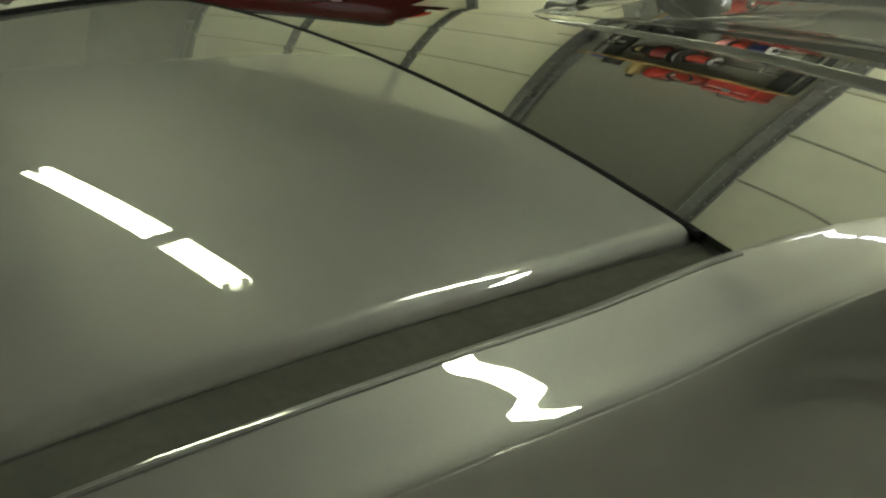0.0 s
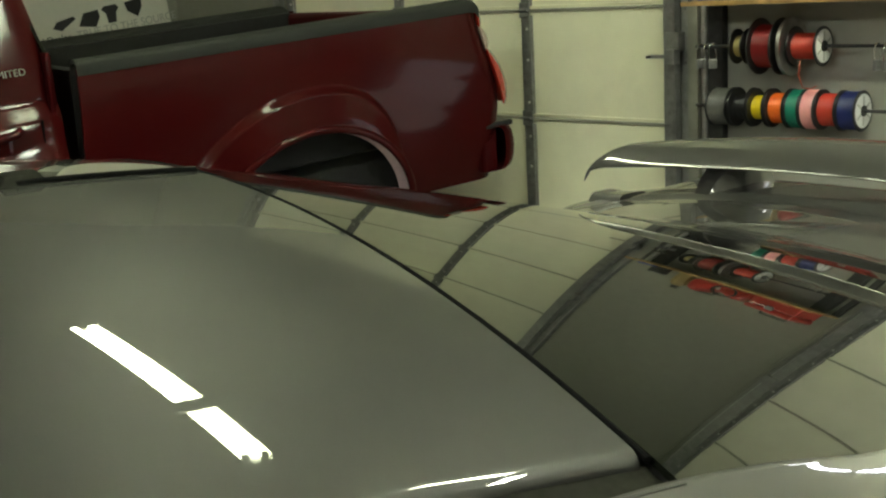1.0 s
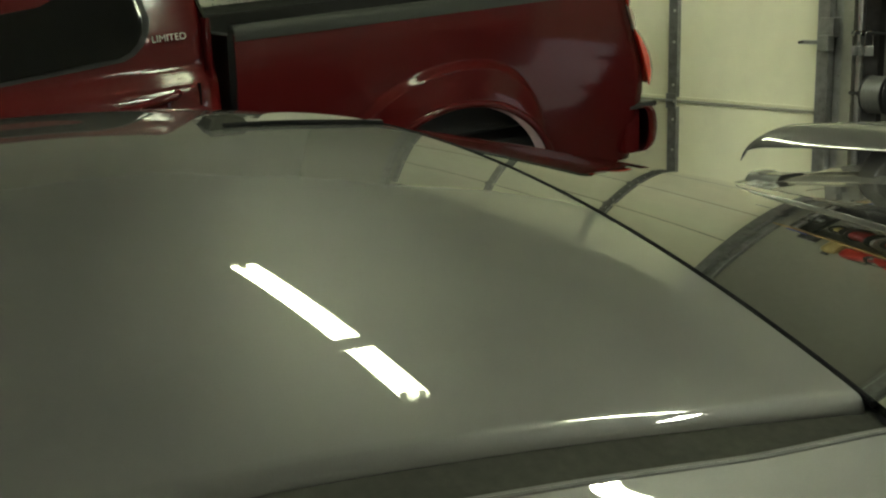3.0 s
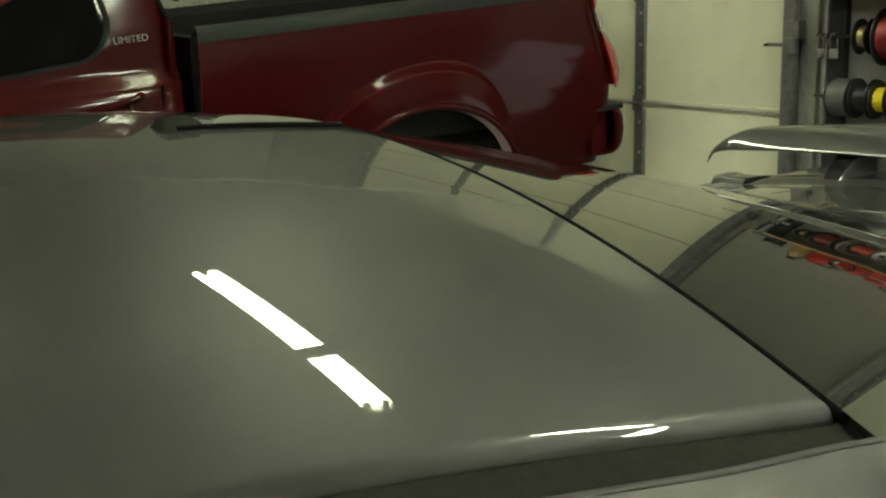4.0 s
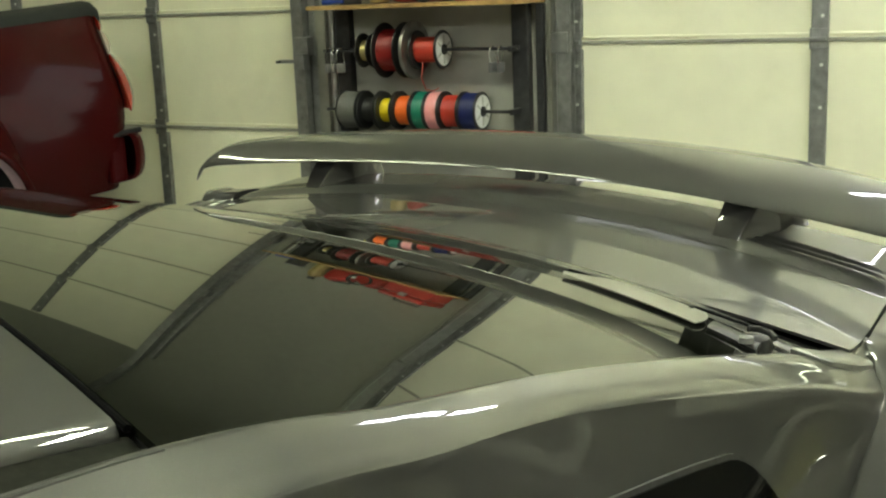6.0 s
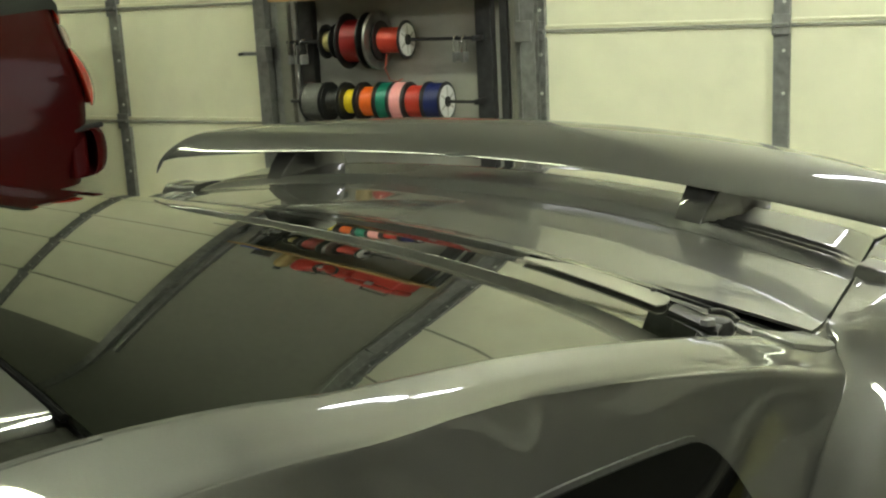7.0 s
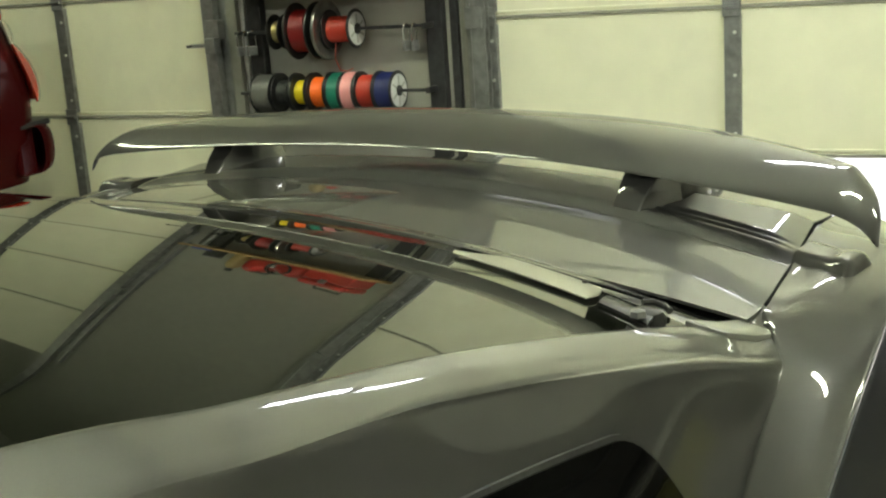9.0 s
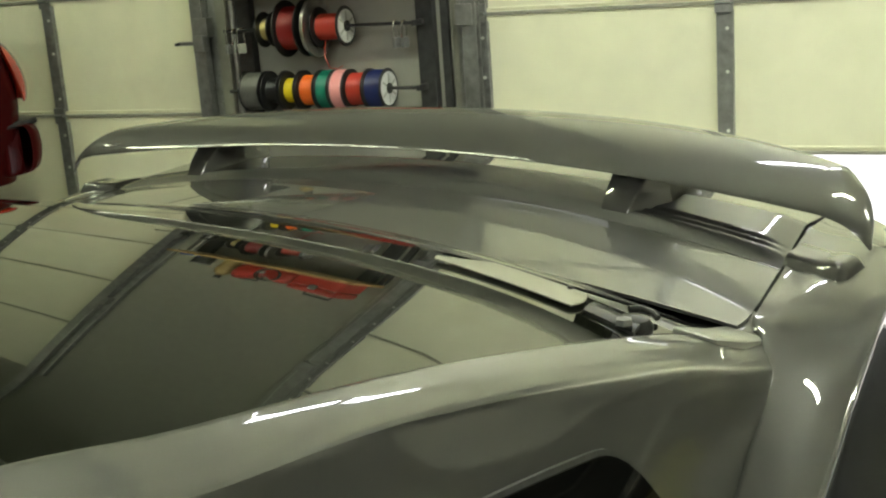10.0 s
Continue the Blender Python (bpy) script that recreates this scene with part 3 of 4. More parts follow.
part("roof_panel", sheet(roof_fn, 72, 56, 0.012), "paint_grey", car)
part("hatch_glass", sheet(strip(lambda s: seam_v(s) + 0.006, lambda s: t_end(s) - 0.004, -0.003), 64, 72, 0.006), "glass_dark", car, "dark tinted hatch glass")
part("hatch_lip", sheet(strip(t_end, l_end, -0.005, 0.003, 0.003), 48, 8, 0.008), "paint_grey", car)
part("seam_rubber", sheet(lambda a, b: ((2 * a - 1) * 0.772, seam_v(2 * a - 1) - 0.02 + 0.04 * b, roof_z((2 * a - 1) * 0.772, seam_v(2 * a - 1)) - 0.013), 40, 4, 0.004), "rubber", car)
part("seam_bead", sweep([((2 * k / 60 - 1) * 0.748, seam_v(2 * k / 60 - 1) + 0.003, roof_z((2 * k / 60 - 1) * 0.748, seam_v(2 * k / 60 - 1)) - 0.0015) for k in range(61)], 0.0024, 8), "black_gap", car)
part("lip_line", sweep([(sgn * (0.40 + 0.293 * k / 20), -0.266 + 0.056 * k / 20, glass_z(0.40 + 0.293 * k / 20, -0.266 + 0.056 * k / 20) + 0.0005) for sgn in (1,) for k in range(21)], 0.0016, 6), "black_gap", car)
part("hatch_gap", sheet(lambda a, b: ((2 * a - 1) * 0.71, l_end(2 * a - 1) - 0.012 + 0.08 * b, glass_z((2 * a - 1) * 0.71, h_end(2 * a - 1)) - 0.022), 40, 3, 0.006), "black_gap", car)

for sg in (1, -1):
    def gutter_fn(a, b, sg=sg):
        v = -1.078 - 1.05 * b
        w0, w1 = half_width(v) - 0.002, edge(v)[0] + 0.001
        z0, z1 = roof_z(half_width(v), v) - 0.008, edge(v)[1] - 0.002
        return (sg * (w0 + (w1 - w0) * a), v, z0 + (z1 - z0) * a - 0.004 * math.sin(math.pi * a))
    part("roof_gutter", sheet(gutter_fn, 8, 40, 0.01), "trim_grey", car, "dark grey roof gutter trim")
    def bead_fn(k, sg=sg):
        v = -1.078 - 1.05 * k
        return (sg * (edge(v)[0] + 0.0005), v, edge(v)[1] - 0.0015)
    part("gutter_bead", sweep([bead_fn(k / 40) for k in range(41)], 0.0022, 8), "rubber", car)

# black moulding with its end cap and a pale strip: stand-ins for far gutter and rail
def trim_u(v):
    return float(lerp_table(v, [(-1.29, [0.055]), (-1.244, [0.030]), (-1.211, [0.017]), (-1.178, [0.004]), (-1.145, [-0.010]), (-1.107, [-0.030]), (-1.053, [-0.068])])[0])


mould = part("roof_moulding", sweep([(trim_u(v), v, roof_z(trim_u(v), v) + 0.001) for v in [-1.27 + 0.213 * k / 30 for k in range(31)]], 0.0045, 10), "black_gap", car, "black rubber moulding standing in for the far roof gutter")
bm = sheet(lambda a, b: (trim_u(-1.285 + 0.050 * b) - 0.055 + 0.060 * a, -1.285 + 0.050 * b, roof_z(0.0, -1.285 + 0.050 * b) + 0.0005 + 0.009 * min(1.0, 2.5 * math.sin(math.pi * a)) * min(1.0, 2.5 * math.sin(math.pi * b))), 16, 16, 0.006)
part("end_cap", bm, "trim_grey", mould, "dark grey end cap")
# reflections on the far rail are put into this strip's pale colour
part("far_rail_sheen", sheet(lambda a, b: (trim_u(-1.225 + 0.150 * b) - 0.012 - (0.10 - 0.05 * b) * a * math.sin(math.pi * min(1.0, b * 1.2 + 0.06))**0.4, -1.225 + 0.150 * b + 0.02 * a, roof_z(trim_u(-1.225 + 0.150 * b) - 0.06 * a, -1.225 + 0.150 * b) + 0.0035), 12, 30, 0.003), "plate", mould, "pale strip standing in for the far rail and its reflections")

# side of the body: profile points (out from the edge, down from the edge) at stations along the car
SIDE = [
    (-2.15, [0, 0, 0.016, 0.0060, 0.034, 0.0140, 0.052, 0.0235, 0.060, 0.042, 0.112, 0.22, 0.15, 0.32, 0.20, 0.36, 0.212, 0.42, 0.215, 0.50, 0.18, 0.90]),
    (-1.10, [0, 0, 0.015, 0.0056, 0.031, 0.0128, 0.048, 0.0218, 0.056, 0.040, 0.092, 0.22, 0.12, 0.33, 0.135, 0.37, 0.143, 0.42, 0.145, 0.50, 0.11, 0.92]),
    (-0.80, [0, 0, 0.010, 0.0048, 0.021, 0.0115, 0.032, 0.0215, 0.039, 0.038, 0.095, 0.19, 0.117, 0.285, 0.132, 0.33, 0.142, 0.39, 0.145, 0.46, 0.13, 0.87]),
    (-0.60, [0, 0, 0.010, 0.0044, 0.023, 0.0120, 0.035, 0.0230, 0.042, 0.0395, 0.092, 0.16, 0.110, 0.235, 0.120, 0.29, 0.128, 0.35, 0.130, 0.43, 0.12, 0.82]),
    (-0.35, [0, 0, 0.015, 0.0050, 0.030, 0.0125, 0.045, 0.0220, 0.058, 0.0360, 0.076, 0.12, 0.089, 0.19, 0.098, 0.25, 0.104, 0.31, 0.107, 0.38, 0.107, 0.75]),
    (-0.24, [0, 0, 0.016, 0.0055, 0.031, 0.0140, 0.046, 0.0250, 0.058, 0.0400, 0.069, 0.10, 0.077, 0.16, 0.083, 0.22, 0.087, 0.29, 0.090, 0.38, 0.09, 0.75]),
    (-0.12, [0, 0, 0.010, 0.0050, 0.020, 0.0130, 0.031, 0.0250, 0.040, 0.0420, 0.056, 0.10, 0.066, 0.16, 0.072, 0.22, 0.076, 0.29, 0.079, 0.38, 0.08, 0.72]),
]
DECK = [(-0.17, [0.716]), (-0.10, [0.706]), (0.0, [0.683]), (0.12, [0.658]), (0.23, [0.635]), (0.45, [0.585])]


def deck_z(u, v):
    a = u / 0.72
    return 1.0785 - 0.057 * a * a + 0.03 * v + 0.09 * min(0.14, max(0.0, v - 0.02)) - 0.20 * max(0.0, v - 0.16)


def top_line(v):
    if v <= -0.2:
        return edge(v)
    if v < -0.12:
        k = (v + 0.2) / 0.08
        u = edge(v)[0] * (1 - k) + float(lerp_table(v, DECK)[0]) * k
        return np.array([u, edge(v)[1] * (1 - k) + deck_z(u, v) * k])
    u = float(lerp_table(v, DECK)[0])
    return np.array([u, deck_z(u, v)])


def side_fn(sg, v, b):
    u0, z0 = top_line(v)
    p = lerp_table(v, SIDE).reshape(-1, 2)
    k = [(i, list(q)) for i, q in enumerate(p)]
    q = lerp_table(b * (len(p) - 1), k)
    return (sg * (u0 + q[0]), v, z0 - q[1])


for sg in (1, -1):
    part("side_panel", sheet(lambda a, b, sg=sg: side_fn(sg, -2.15 + 2.03 * a, b), 110, 63, 0.004, (-sg, 0, 0)), "paint_grey", car)


# flared rear fender: rises out of the side behind the pillar and rolls over to the tail
FENDER_IN = [(0, [0.800, -0.60, 0.56]), (1, [0.785, -0.46, 0.715]), (2, [0.779, -0.37, 0.825]), (3, [0.772, -0.302, 0.892]), (4, [0.766, -0.250, 0.937]), (5, [0.757, -0.190, 0.980]),
             (6, [0.721, -0.147, 1.0145]), (7, list(top_line(-0.10)[:1]) + [-0.10, top_line(-0.10)[1]]), (8, [top_line(0.0)[0], 0.0, top_line(0.0)[1]]),
             (9, [top_line(0.12)[0], 0.12, top_line(0.12)[1]]), (10, [top_line(0.25)[0], 0.25, top_line(0.25)[1]]), (11, [top_line(0.45)[0], 0.45, top_line(0.45)[1]])]
FENDER_OUT = [(0, [0.842, -0.60, 0.54]), (1, [0.840, -0.46, 0.690]), (2, [0.836, -0.36, 0.788]), (3, [0.831, -0.27, 0.868]), (4, [0.825, -0.19, 0.921]), (5, [0.819, -0.13, 0.956]),
              (6, [0.812, -0.07, 0.982]), (7, [0.806, -0.03, 0.995]), (8, [0.798, 0.03, 1.006]), (9, [0.788, 0.13, 1.001]), (10, [0.768, 0.26, 0.985]), (11, [0.705, 0.45, 0.94])]


def fender_fn(sg, a, b):
    i, o = lerp_table(11 * a, FENDER_IN), lerp_table(11 * a, FENDER_OUT)
    crown = lerp_table(11 * a, [(0, [0.005]), (4, [0.010]), (5, [0.008]), (6, [0.001]), (7, [0.005]), (8, [0.010]), (11, [0.012])])[0]
    low = 0.22 - o[2]
    roll = 1 - smooth_step((11 * a - 5) / 1.2)
    q = lerp_table(6 * b, [(0, list(i + roll * np.array([-0.004, -0.003, -0.016]))), (0.3, list(i + np.array([0.001 + 0.010 * (1 - roll), 0, -0.002]))), (1, list(i + (o - i) * 0.35 + np.array([0, 0, 0.8 * crown]))), (2, list(i + (o - i) * 0.72 + np.array([0, 0, crown]))), (3, list(o)),
                           (4, list(o + np.array([0.003, 0.002, -0.022]))), (5, list(o + np.array([-0.022, 0.006, 0.25 * low]))), (6, list(o + np.array([-0.090, 0.02, low])))])
    return (sg * q[0], q[1], q[2])


for sg in (1, -1):
    part("rear_fender", sheet(lambda a, b, sg=sg: fender_fn(sg, a, b), 110, 54, 0.004, (-0.6 * sg, 0, -0.6)), "paint_grey", car)


# quarter window let into the side, with its seal
def side_u(v, z):
    lo, hi = 0.0, 1.0
    for _ in range(30):
        m = (lo + hi) / 2
        if side_fn(1, v, m)[2] > z:
            lo = m
        else:
            hi = m
    return side_fn(1, v, lo)[0]


def quarter_fn(off, grow):
    def fn(a, b):
        v_top = -0.86 + 0.366 * a
        z_top = 1.004 + (-0.494 - v_top) * 0.19 - 0.012 * max(0.0, (a - 0.9) / 0.1)**2 + grow
        z_low = 0.86 - grow
        v = v_top + (0.085 + grow) * a**6 * (1 - b)**0.8 + grow * (a - 0.5) * 0.8
        z = z_low + (z_top - z_low) * b
        return (side_u(v, z) + off, v, z)
    return fn


for sg in (1,):
    q = part("quarter_seal", sheet(quarter_fn(0.003, 0.0135), 30, 10, 0.004, (-1, 0, 0)), "rubber", car, "black quarter window seal")
    part("quarter_window", sheet(quarter_fn(0.0050, 0.0095), 30, 10, 0.004, (-1, 0, 0)), "glass_cab", car, "dark tinted quarter window")


# deck lid, ridge and tail shelf
def ridge_v(s):
    return 0.052 - 0.034 * abs(s)**3


def tail_v(s):
    return 0.48 - 0.20 * abs(s)**2.2


def deck_fn(a, b):
    s = 2 * a - 1
    v0 = h_end(s)
    v = v0 + (ridge_v(s) - v0) * b
    u = s * (top_line(v)[0] - 0.0035)
    return (u, v, deck_z(u, v) - 0.001)


def shelf_fn(a, b):
    s = 2 * a - 1
    v0 = ridge_v(s) + 0.001
    v1 = tail_v(s)
    x = b**1.6
    v = v0 + (v1 - v0) * x
    u = s * (top_line(v)[0] - 0.0035)
    d = v - v0
    step = 0.008 * smooth_step(d / 0.034) * (0.35 + 0.65 * smooth_step((1 - abs(s)) / 0.06))
    side = smooth_step((abs(s) - 0.62) / 0.08) * smooth_step((0.97 - abs(s)) / 0.03)
    groove = -0.004 * side * (math.exp(-((d - 0.040) / 0.0035)**2) + math.exp(-((d - 0.054) / 0.0035)**2))
    return (u, v, deck_z(u, v) - 0.001 + step + groove)


for sg in (1, -1):
    part("deck_seam", sweep([(sg * (top_line(v)[0] - 0.003), v, top_line(v)[1] - 0.002) for v in [-0.145 + 0.42 * k / 40 for k in range(41)]], 0.0024, 8), "black_gap", car)
part("deck_lid", sheet(deck_fn, 64, 30, 0.004), "paint_grey", car)
part("tail_shelf", sheet(shelf_fn, 80, 90, 0.012), "paint_grey", car)


# ridge carried on over the corner of the body
def corner_pad(sg):
    """Ridge end: a sloping front face, a rounded top and a blunt outer end."""
    section = [(0, [-0.016, -0.026]), (1, [-0.004, -0.010]), (2, [0.006, -0.002]), (3, [0.022, 0.0]), (4, [0.060, -0.001]), (5, [0.085, -0.020])]

    def fn(a, b):
        u = 0.672 + 0.082 * a
        q = lerp_table(5 * b, section)
        end = 0.010 * max(0.0, (a - 0.88) / 0.12)**2
        v = 0.036 - 0.022 * a + q[0] * (1 - 0.15 * a) + 4 * end * 0.3 * (1 - b)
        return (sg * u, v, 1.0440 - 0.06 * (u - 0.66) + 0.004 * smooth_step((a - 0.5) / 0.3) + q[1] - end)
    return sheet(fn, 30, 30, 0.03)


for sg in (1, -1):
    part("corner_pad", corner_pad(sg), "paint_grey", car)
part("deck_gap", sheet(lambda a, b: ((2 * a - 1) * (0.700 - 0.12 * b), -0.155 + 0.60 * b, deck_z(0.70, -0.155 + 0.60 * b) - 0.012), 8, 20, 0.006), "black_gap", car)
part("rear_bumper", sheet(lambda a, b: ((2 * a - 1) * (0.74 + 0.10 * math.sin(math.pi * b)), 0.40 + 0.36 * math.sin(math.pi * min(1, b * 1.15)) * (1 - 0.5 * (2 * a - 1)**4), 0.90 - 0.66 * b), 40, 20, 0.02, (0, -1, 0)), "paint_grey", car)
part("tail_panel", sheet(lambda a, b: ((2 * a - 1) * (0.60 + 0.05 * b), tail_v(2 * a - 1) - 0.004 + 0.06 * math.sin(math.pi * b), deck_z((2 * a - 1) * 0.6, 0.45) + 0.004 - 0.75 * b), 40, 16, 0.01, (0, -1, 0)), "paint_grey", car)


# rear wing
WING_LEAD = [(0.0, [0.716, 0.0294, 1.0951]), (0.25, [0.736, 0.024, 1.091]), (0.5, [0.753, 0.020, 1.085]), (0.75, [0.767, 0.019, 1.075]), (1.0, [0.778, 0.022, 1.061])]
WING_TRAIL = [(0.0, [0.718, 0.113, 1.1361]), (0.25, [0.737, 0.093, 1.128]), (0.5, [0.758, 0.071, 1.114]), (0.75, [0.773, 0.048, 1.093]), (1.0, [0.779, 0.026, 1.062])]


def wing_lead(s):
    """Level blade to 0.8 of its run, then a tip swept forward and down to a point."""
    a = abs(s)
    if a > 0.8:
        q = lerp_table((a - 0.8) * 5, WING_LEAD)
        return (math.copysign(q[0], s), q[1], q[2])
    k = s / 0.8 * 0.93
    return (0.770 * k, 0.102 - 0.084 * k * k, 1.128 - 0.038 * k * k)


def wing_trail(s):
    a = abs(s)
    if a > 0.8:
        q = lerp_table((a - 0.8) * 5, WING_TRAIL)
        return (math.copysign(q[0], s), q[1], q[2])
    k = a / 0.8 * 0.93
    return (math.copysign(0.772 * k, s), 0.275 - 0.195 * k**2.6, 1.170 - 0.034 * k * k - 0.008 * k**8)


def wing_fn(a, b):
    s = 2 * a - 1
    s = math.copysign(1 - (1 - abs(s))**1.3, s)
    c = b * 2 * math.pi
    x = 0.5 - 0.5 * math.cos(c)
    th = 0.012 * (1 - 0.8 * abs(s)**12)
    out = 0.6 * smooth_step((abs(s) - 0.82) / 0.16)
    up = 1 if b < 0.5 else -0.8
    yt = th * up * (0.30 * math.sin(math.pi * x)**0.5 + 0.70 * math.sin(math.pi * x)**0.9)
    L, T = wing_lead(s), wing_trail(s)
    return (L[0] + (T[0] - L[0]) * x + math.copysign(yt * out, s), L[1] + (T[1] - L[1]) * x, L[2] + (T[2] - L[2]) * (x**0.8) + yt * (1 - out))


bm = sheet(wing_fn, 110, 44)
bmesh.ops.remove_doubles(bm, verts=bm.verts, dist=0.0008)
bmesh.ops.holes_fill(bm, edges=[e for e in bm.edges if e.is_boundary], sides=0)
wing = part("rear_wing", bm, "paint_grey", car)

def strut(uc):
    """Leaning foot of the wing: a bevelled front facet, flared towards its base."""
    foot = [(-0.030, 0.064), (0.014, 0.062), (0.046, 0.125), (0.050, 0.205), (-0.036, 0.205)]
    head = [(-0.033, 0.116), (0.031, 0.114), (0.030, 0.135), (0.026, 0.200), (-0.030, 0.200)]
    bm = bmesh.new()
    low = [bm.verts.new((uc + u, v, deck_z(uc + u, v) + 0.004)) for u, v in foot]
    mid = [bm.verts.new((uc + a[0] * 0.75 + b[0] * 0.25, a[1] * 0.7 + b[1] * 0.3, 1.090)) for a, b in zip(foot, head)]
    top = [bm.verts.new((uc + u, v, 1.127 + 0.12 * (v - 0.106))) for u, v in head]
    for p, q in ((low, mid), (mid, top)):
        for i in range(5):
            j = (i + 1) % 5
            bm.faces.new((p[i], p[j], q[j], q[i]))
    bm.faces.new(low[::-1])
    bm.faces.new(top)
    bmesh.ops.bevel(bm, geom=list(bm.edges), offset=0.003, segments=2, affect="EDGES", profile=0.5)
    return bm


for u in (-0.455, 0.428):
    part("wing_strut", strut(u), "paint_grey", wing)


# rear wiper resting along the garnish
def on_glass(u, v, h):
    return (u, v, glass_z(u, v) + h)


def arm_fn(a, b):
    """Long tapering cover; b runs from its glass edge to its lip edge."""
    w = 0.28 + 0.72 * smooth_step(a / 0.25)
    u = 0.428 + 0.190 * a - 0.012 * b - 0.020 * b * a
    u -= 0.008 * max(0.0, (a - 0.93) / 0.07)**2 * (2 * b - 1)**2
    v = -0.314 - 0.010 * a + (0.072 + 0.004 * a) * b * w
    return on_glass(u, v, 0.0018 + 0.0014 * math.sin(math.pi * b)**0.5)


def piv_fn(a, b):
    """Dark arm between the cover and its pivot, with a raised back."""
    u = 0.604 + 0.070 * a + 0.016 * (1 - b) * (1 - 0.3 * a)
    v = -0.316 - 0.014 * a + (0.048 - 0.006 * a) * b
    return on_glass(u, v, 0.0005 + 0.006 * math.sin(math.pi * b)**0.8 * (0.5 + 0.5 * a))


wiper = part("wiper_arm", sheet(arm_fn, 40, 10, 0.0015), "plate", car, "pale rear wiper arm cover")
part("arm_screw", lathe(bmesh.new(), [(0.0, 0.0), (0.004, 0.0), (0.003, 0.003), (0.0, 0.003)], Matrix.Translation(on_glass(0.566, -0.258, 0.0035)), 10), "rubber", wiper)
pv = part("wiper_pivot", lathe(bmesh.new(), [(0.0, -0.01), (0.021, -0.008), (0.022, 0.001), (0.018, 0.008), (0.010, 0.011), (0.0, 0.012)], Matrix.Translation(on_glass(0.664, -0.300, -0.002)), 26), "satin_black", car, "black wiper pivot with a steel nut")
part("pivot_nut", lathe(bmesh.new(), [(0.0, 0.0), (0.009, 0.0), (0.008, 0.006), (0.0, 0.008)], Matrix.Translation(on_glass(0.672, -0.326, 0.004)), 6), "steel", pv)
part("pivot_clip", sweep([on_glass(0.634, -0.254, 0.003), on_glass(0.642, -0.244, 0.006), on_glass(0.652, -0.238, 0.005), on_glass(0.660, -0.242, 0.002)], 0.0038, 10), "satin_black", pv)
part("pivot_arm", sheet(piv_fn, 16, 10, 0.004), "satin_black", pv)
# small cover plates at the hatch corners
COVER = [(0.686, -0.258), (0.697, -0.215), (0.698, -0.165), (0.703, -0.132), (0.716, -0.128), (0.729, -0.142), (0.736, -0.165), (0.734, -0.195), (0.722, -0.235)]


def cover(sg, lift, grow):
    bm = bmesh.new()
    c = Vector((0.714, -0.18))
    rings = []
    for g, h in ((grow, -0.008), (grow, 0.0), (grow - 0.0025, 0.0018), (grow - 0.02, 0.0026)):
        ring = []
        for u, v in COVER:
            d = Vector((u, v)) - c
            p = c + d * (1 + g / d.length)
            ring.append(bm.verts.new((sg * p.x, p.y, glass_z(p.x, p.y) + lift + h)))
        rings.append(ring)
    for p, q in zip(rings, rings[1:]):
        for i in range(len(p)):
            j = (i + 1) % len(p)
            bm.faces.new((p[i], p[j], q[j], q[i]))
    bm.faces.new(rings[-1])
    return bm


for sg in (1, -1):
    cv = part("corner_cover", cover(sg, 0.002, 0.0), "cover", car, "pale painted corner cover")
    part("cover_screw", lathe(bmesh.new(), [(0.0, 0.0), (0.003, 0.0), (0.0025, 0.002), (0.0, 0.002)], Matrix.Translation((sg * 0.728, -0.160, glass_z(0.728, -0.160) + 0.008)), 8), "rubber", cv)

# front of the car
part("windscreen", sheet(lambda a, b: ((2 * a - 1) * (0.66 + 0.08 * b), -2.11 - 0.62 * b, roof_z((2 * a - 1) * 0.66, -2.10) - 0.01 - 0.36 * b), 24, 12, 0.006), "glass_dark", car, "dark windscreen")
part("bonnet", sheet(lambda a, b: ((2 * a - 1) * 0.72, -2.74 - 1.10 * b, 0.86 - 0.16 * b * b - 0.05 * (2 * a - 1)**2), 24, 16, 0.012), "paint_grey", car)
part("nose", sheet(lambda a, b: ((2 * a - 1) * (0.86 - 0.10 * b), -3.84 + 0.22 * (2 * a - 1)**2 - 0.08 * math.sin(math.pi * b), 0.70 - 0.46 * b), 30, 12, 0.02, (0, 1, 0)), "paint_grey", car)
for sg in (1, -1):
    part("front_wing", sheet(lambda a, b, sg=sg: (sg * (0.72 + 0.19 * math.sin(math.pi / 2 * min(1, b * 2.2)) - 0.04 * b), -2.15 - 1.62 * a, 0.86 - 0.16 * a * a - 0.08 * b - 0.50 * b * b), 20, 14, 0.012, (-sg, 0, 0)), "paint_grey", car)
    for v in (-3.05, -0.02):
        hub = part("wheel", lathe(bmesh.new(), [(0.0, -0.07), (0.06, -0.08), (0.205, -0.07), (0.22, -0.10), (0.22, 0.09), (0.0, 0.09)], Matrix.Translation((sg * 0.72, v, 0.315)) @ Matrix.Rotation(radians(-90 * sg), 4, "Y"), 28), "rim", car)
        part("tyre", lathe(bmesh.new(), [(0.205, -0.11), (0.29, -0.12), (0.312, -0.10), (0.315, 0.0), (0.312, 0.10), (0.29, 0.12), (0.205, 0.11)], Matrix.Translation((sg * 0.72, v, 0.315)) @ Matrix.Rotation(radians(90), 4, "Y"), 36), "tyre", hub)
part("underbody", bx((-0.60, -3.6, 0.18), (0.60, 0.5, 0.40), 0.03), "black_gap", car, smooth=False)

# ---- the maroon pickup truck ----
TU = -2.57
RAKE = 0.083
truck = thing("pickup_truck", CAR @ pose(TU, 0, 0), "maroon pickup truck with its tailgate towards the garage door", "pickup truck")
TW = 1.86


def rk(v):
    return RAKE * v


def raked(bm):
    for v in bm.verts:
        v.co.z += rk(v.co.y)
    return bm


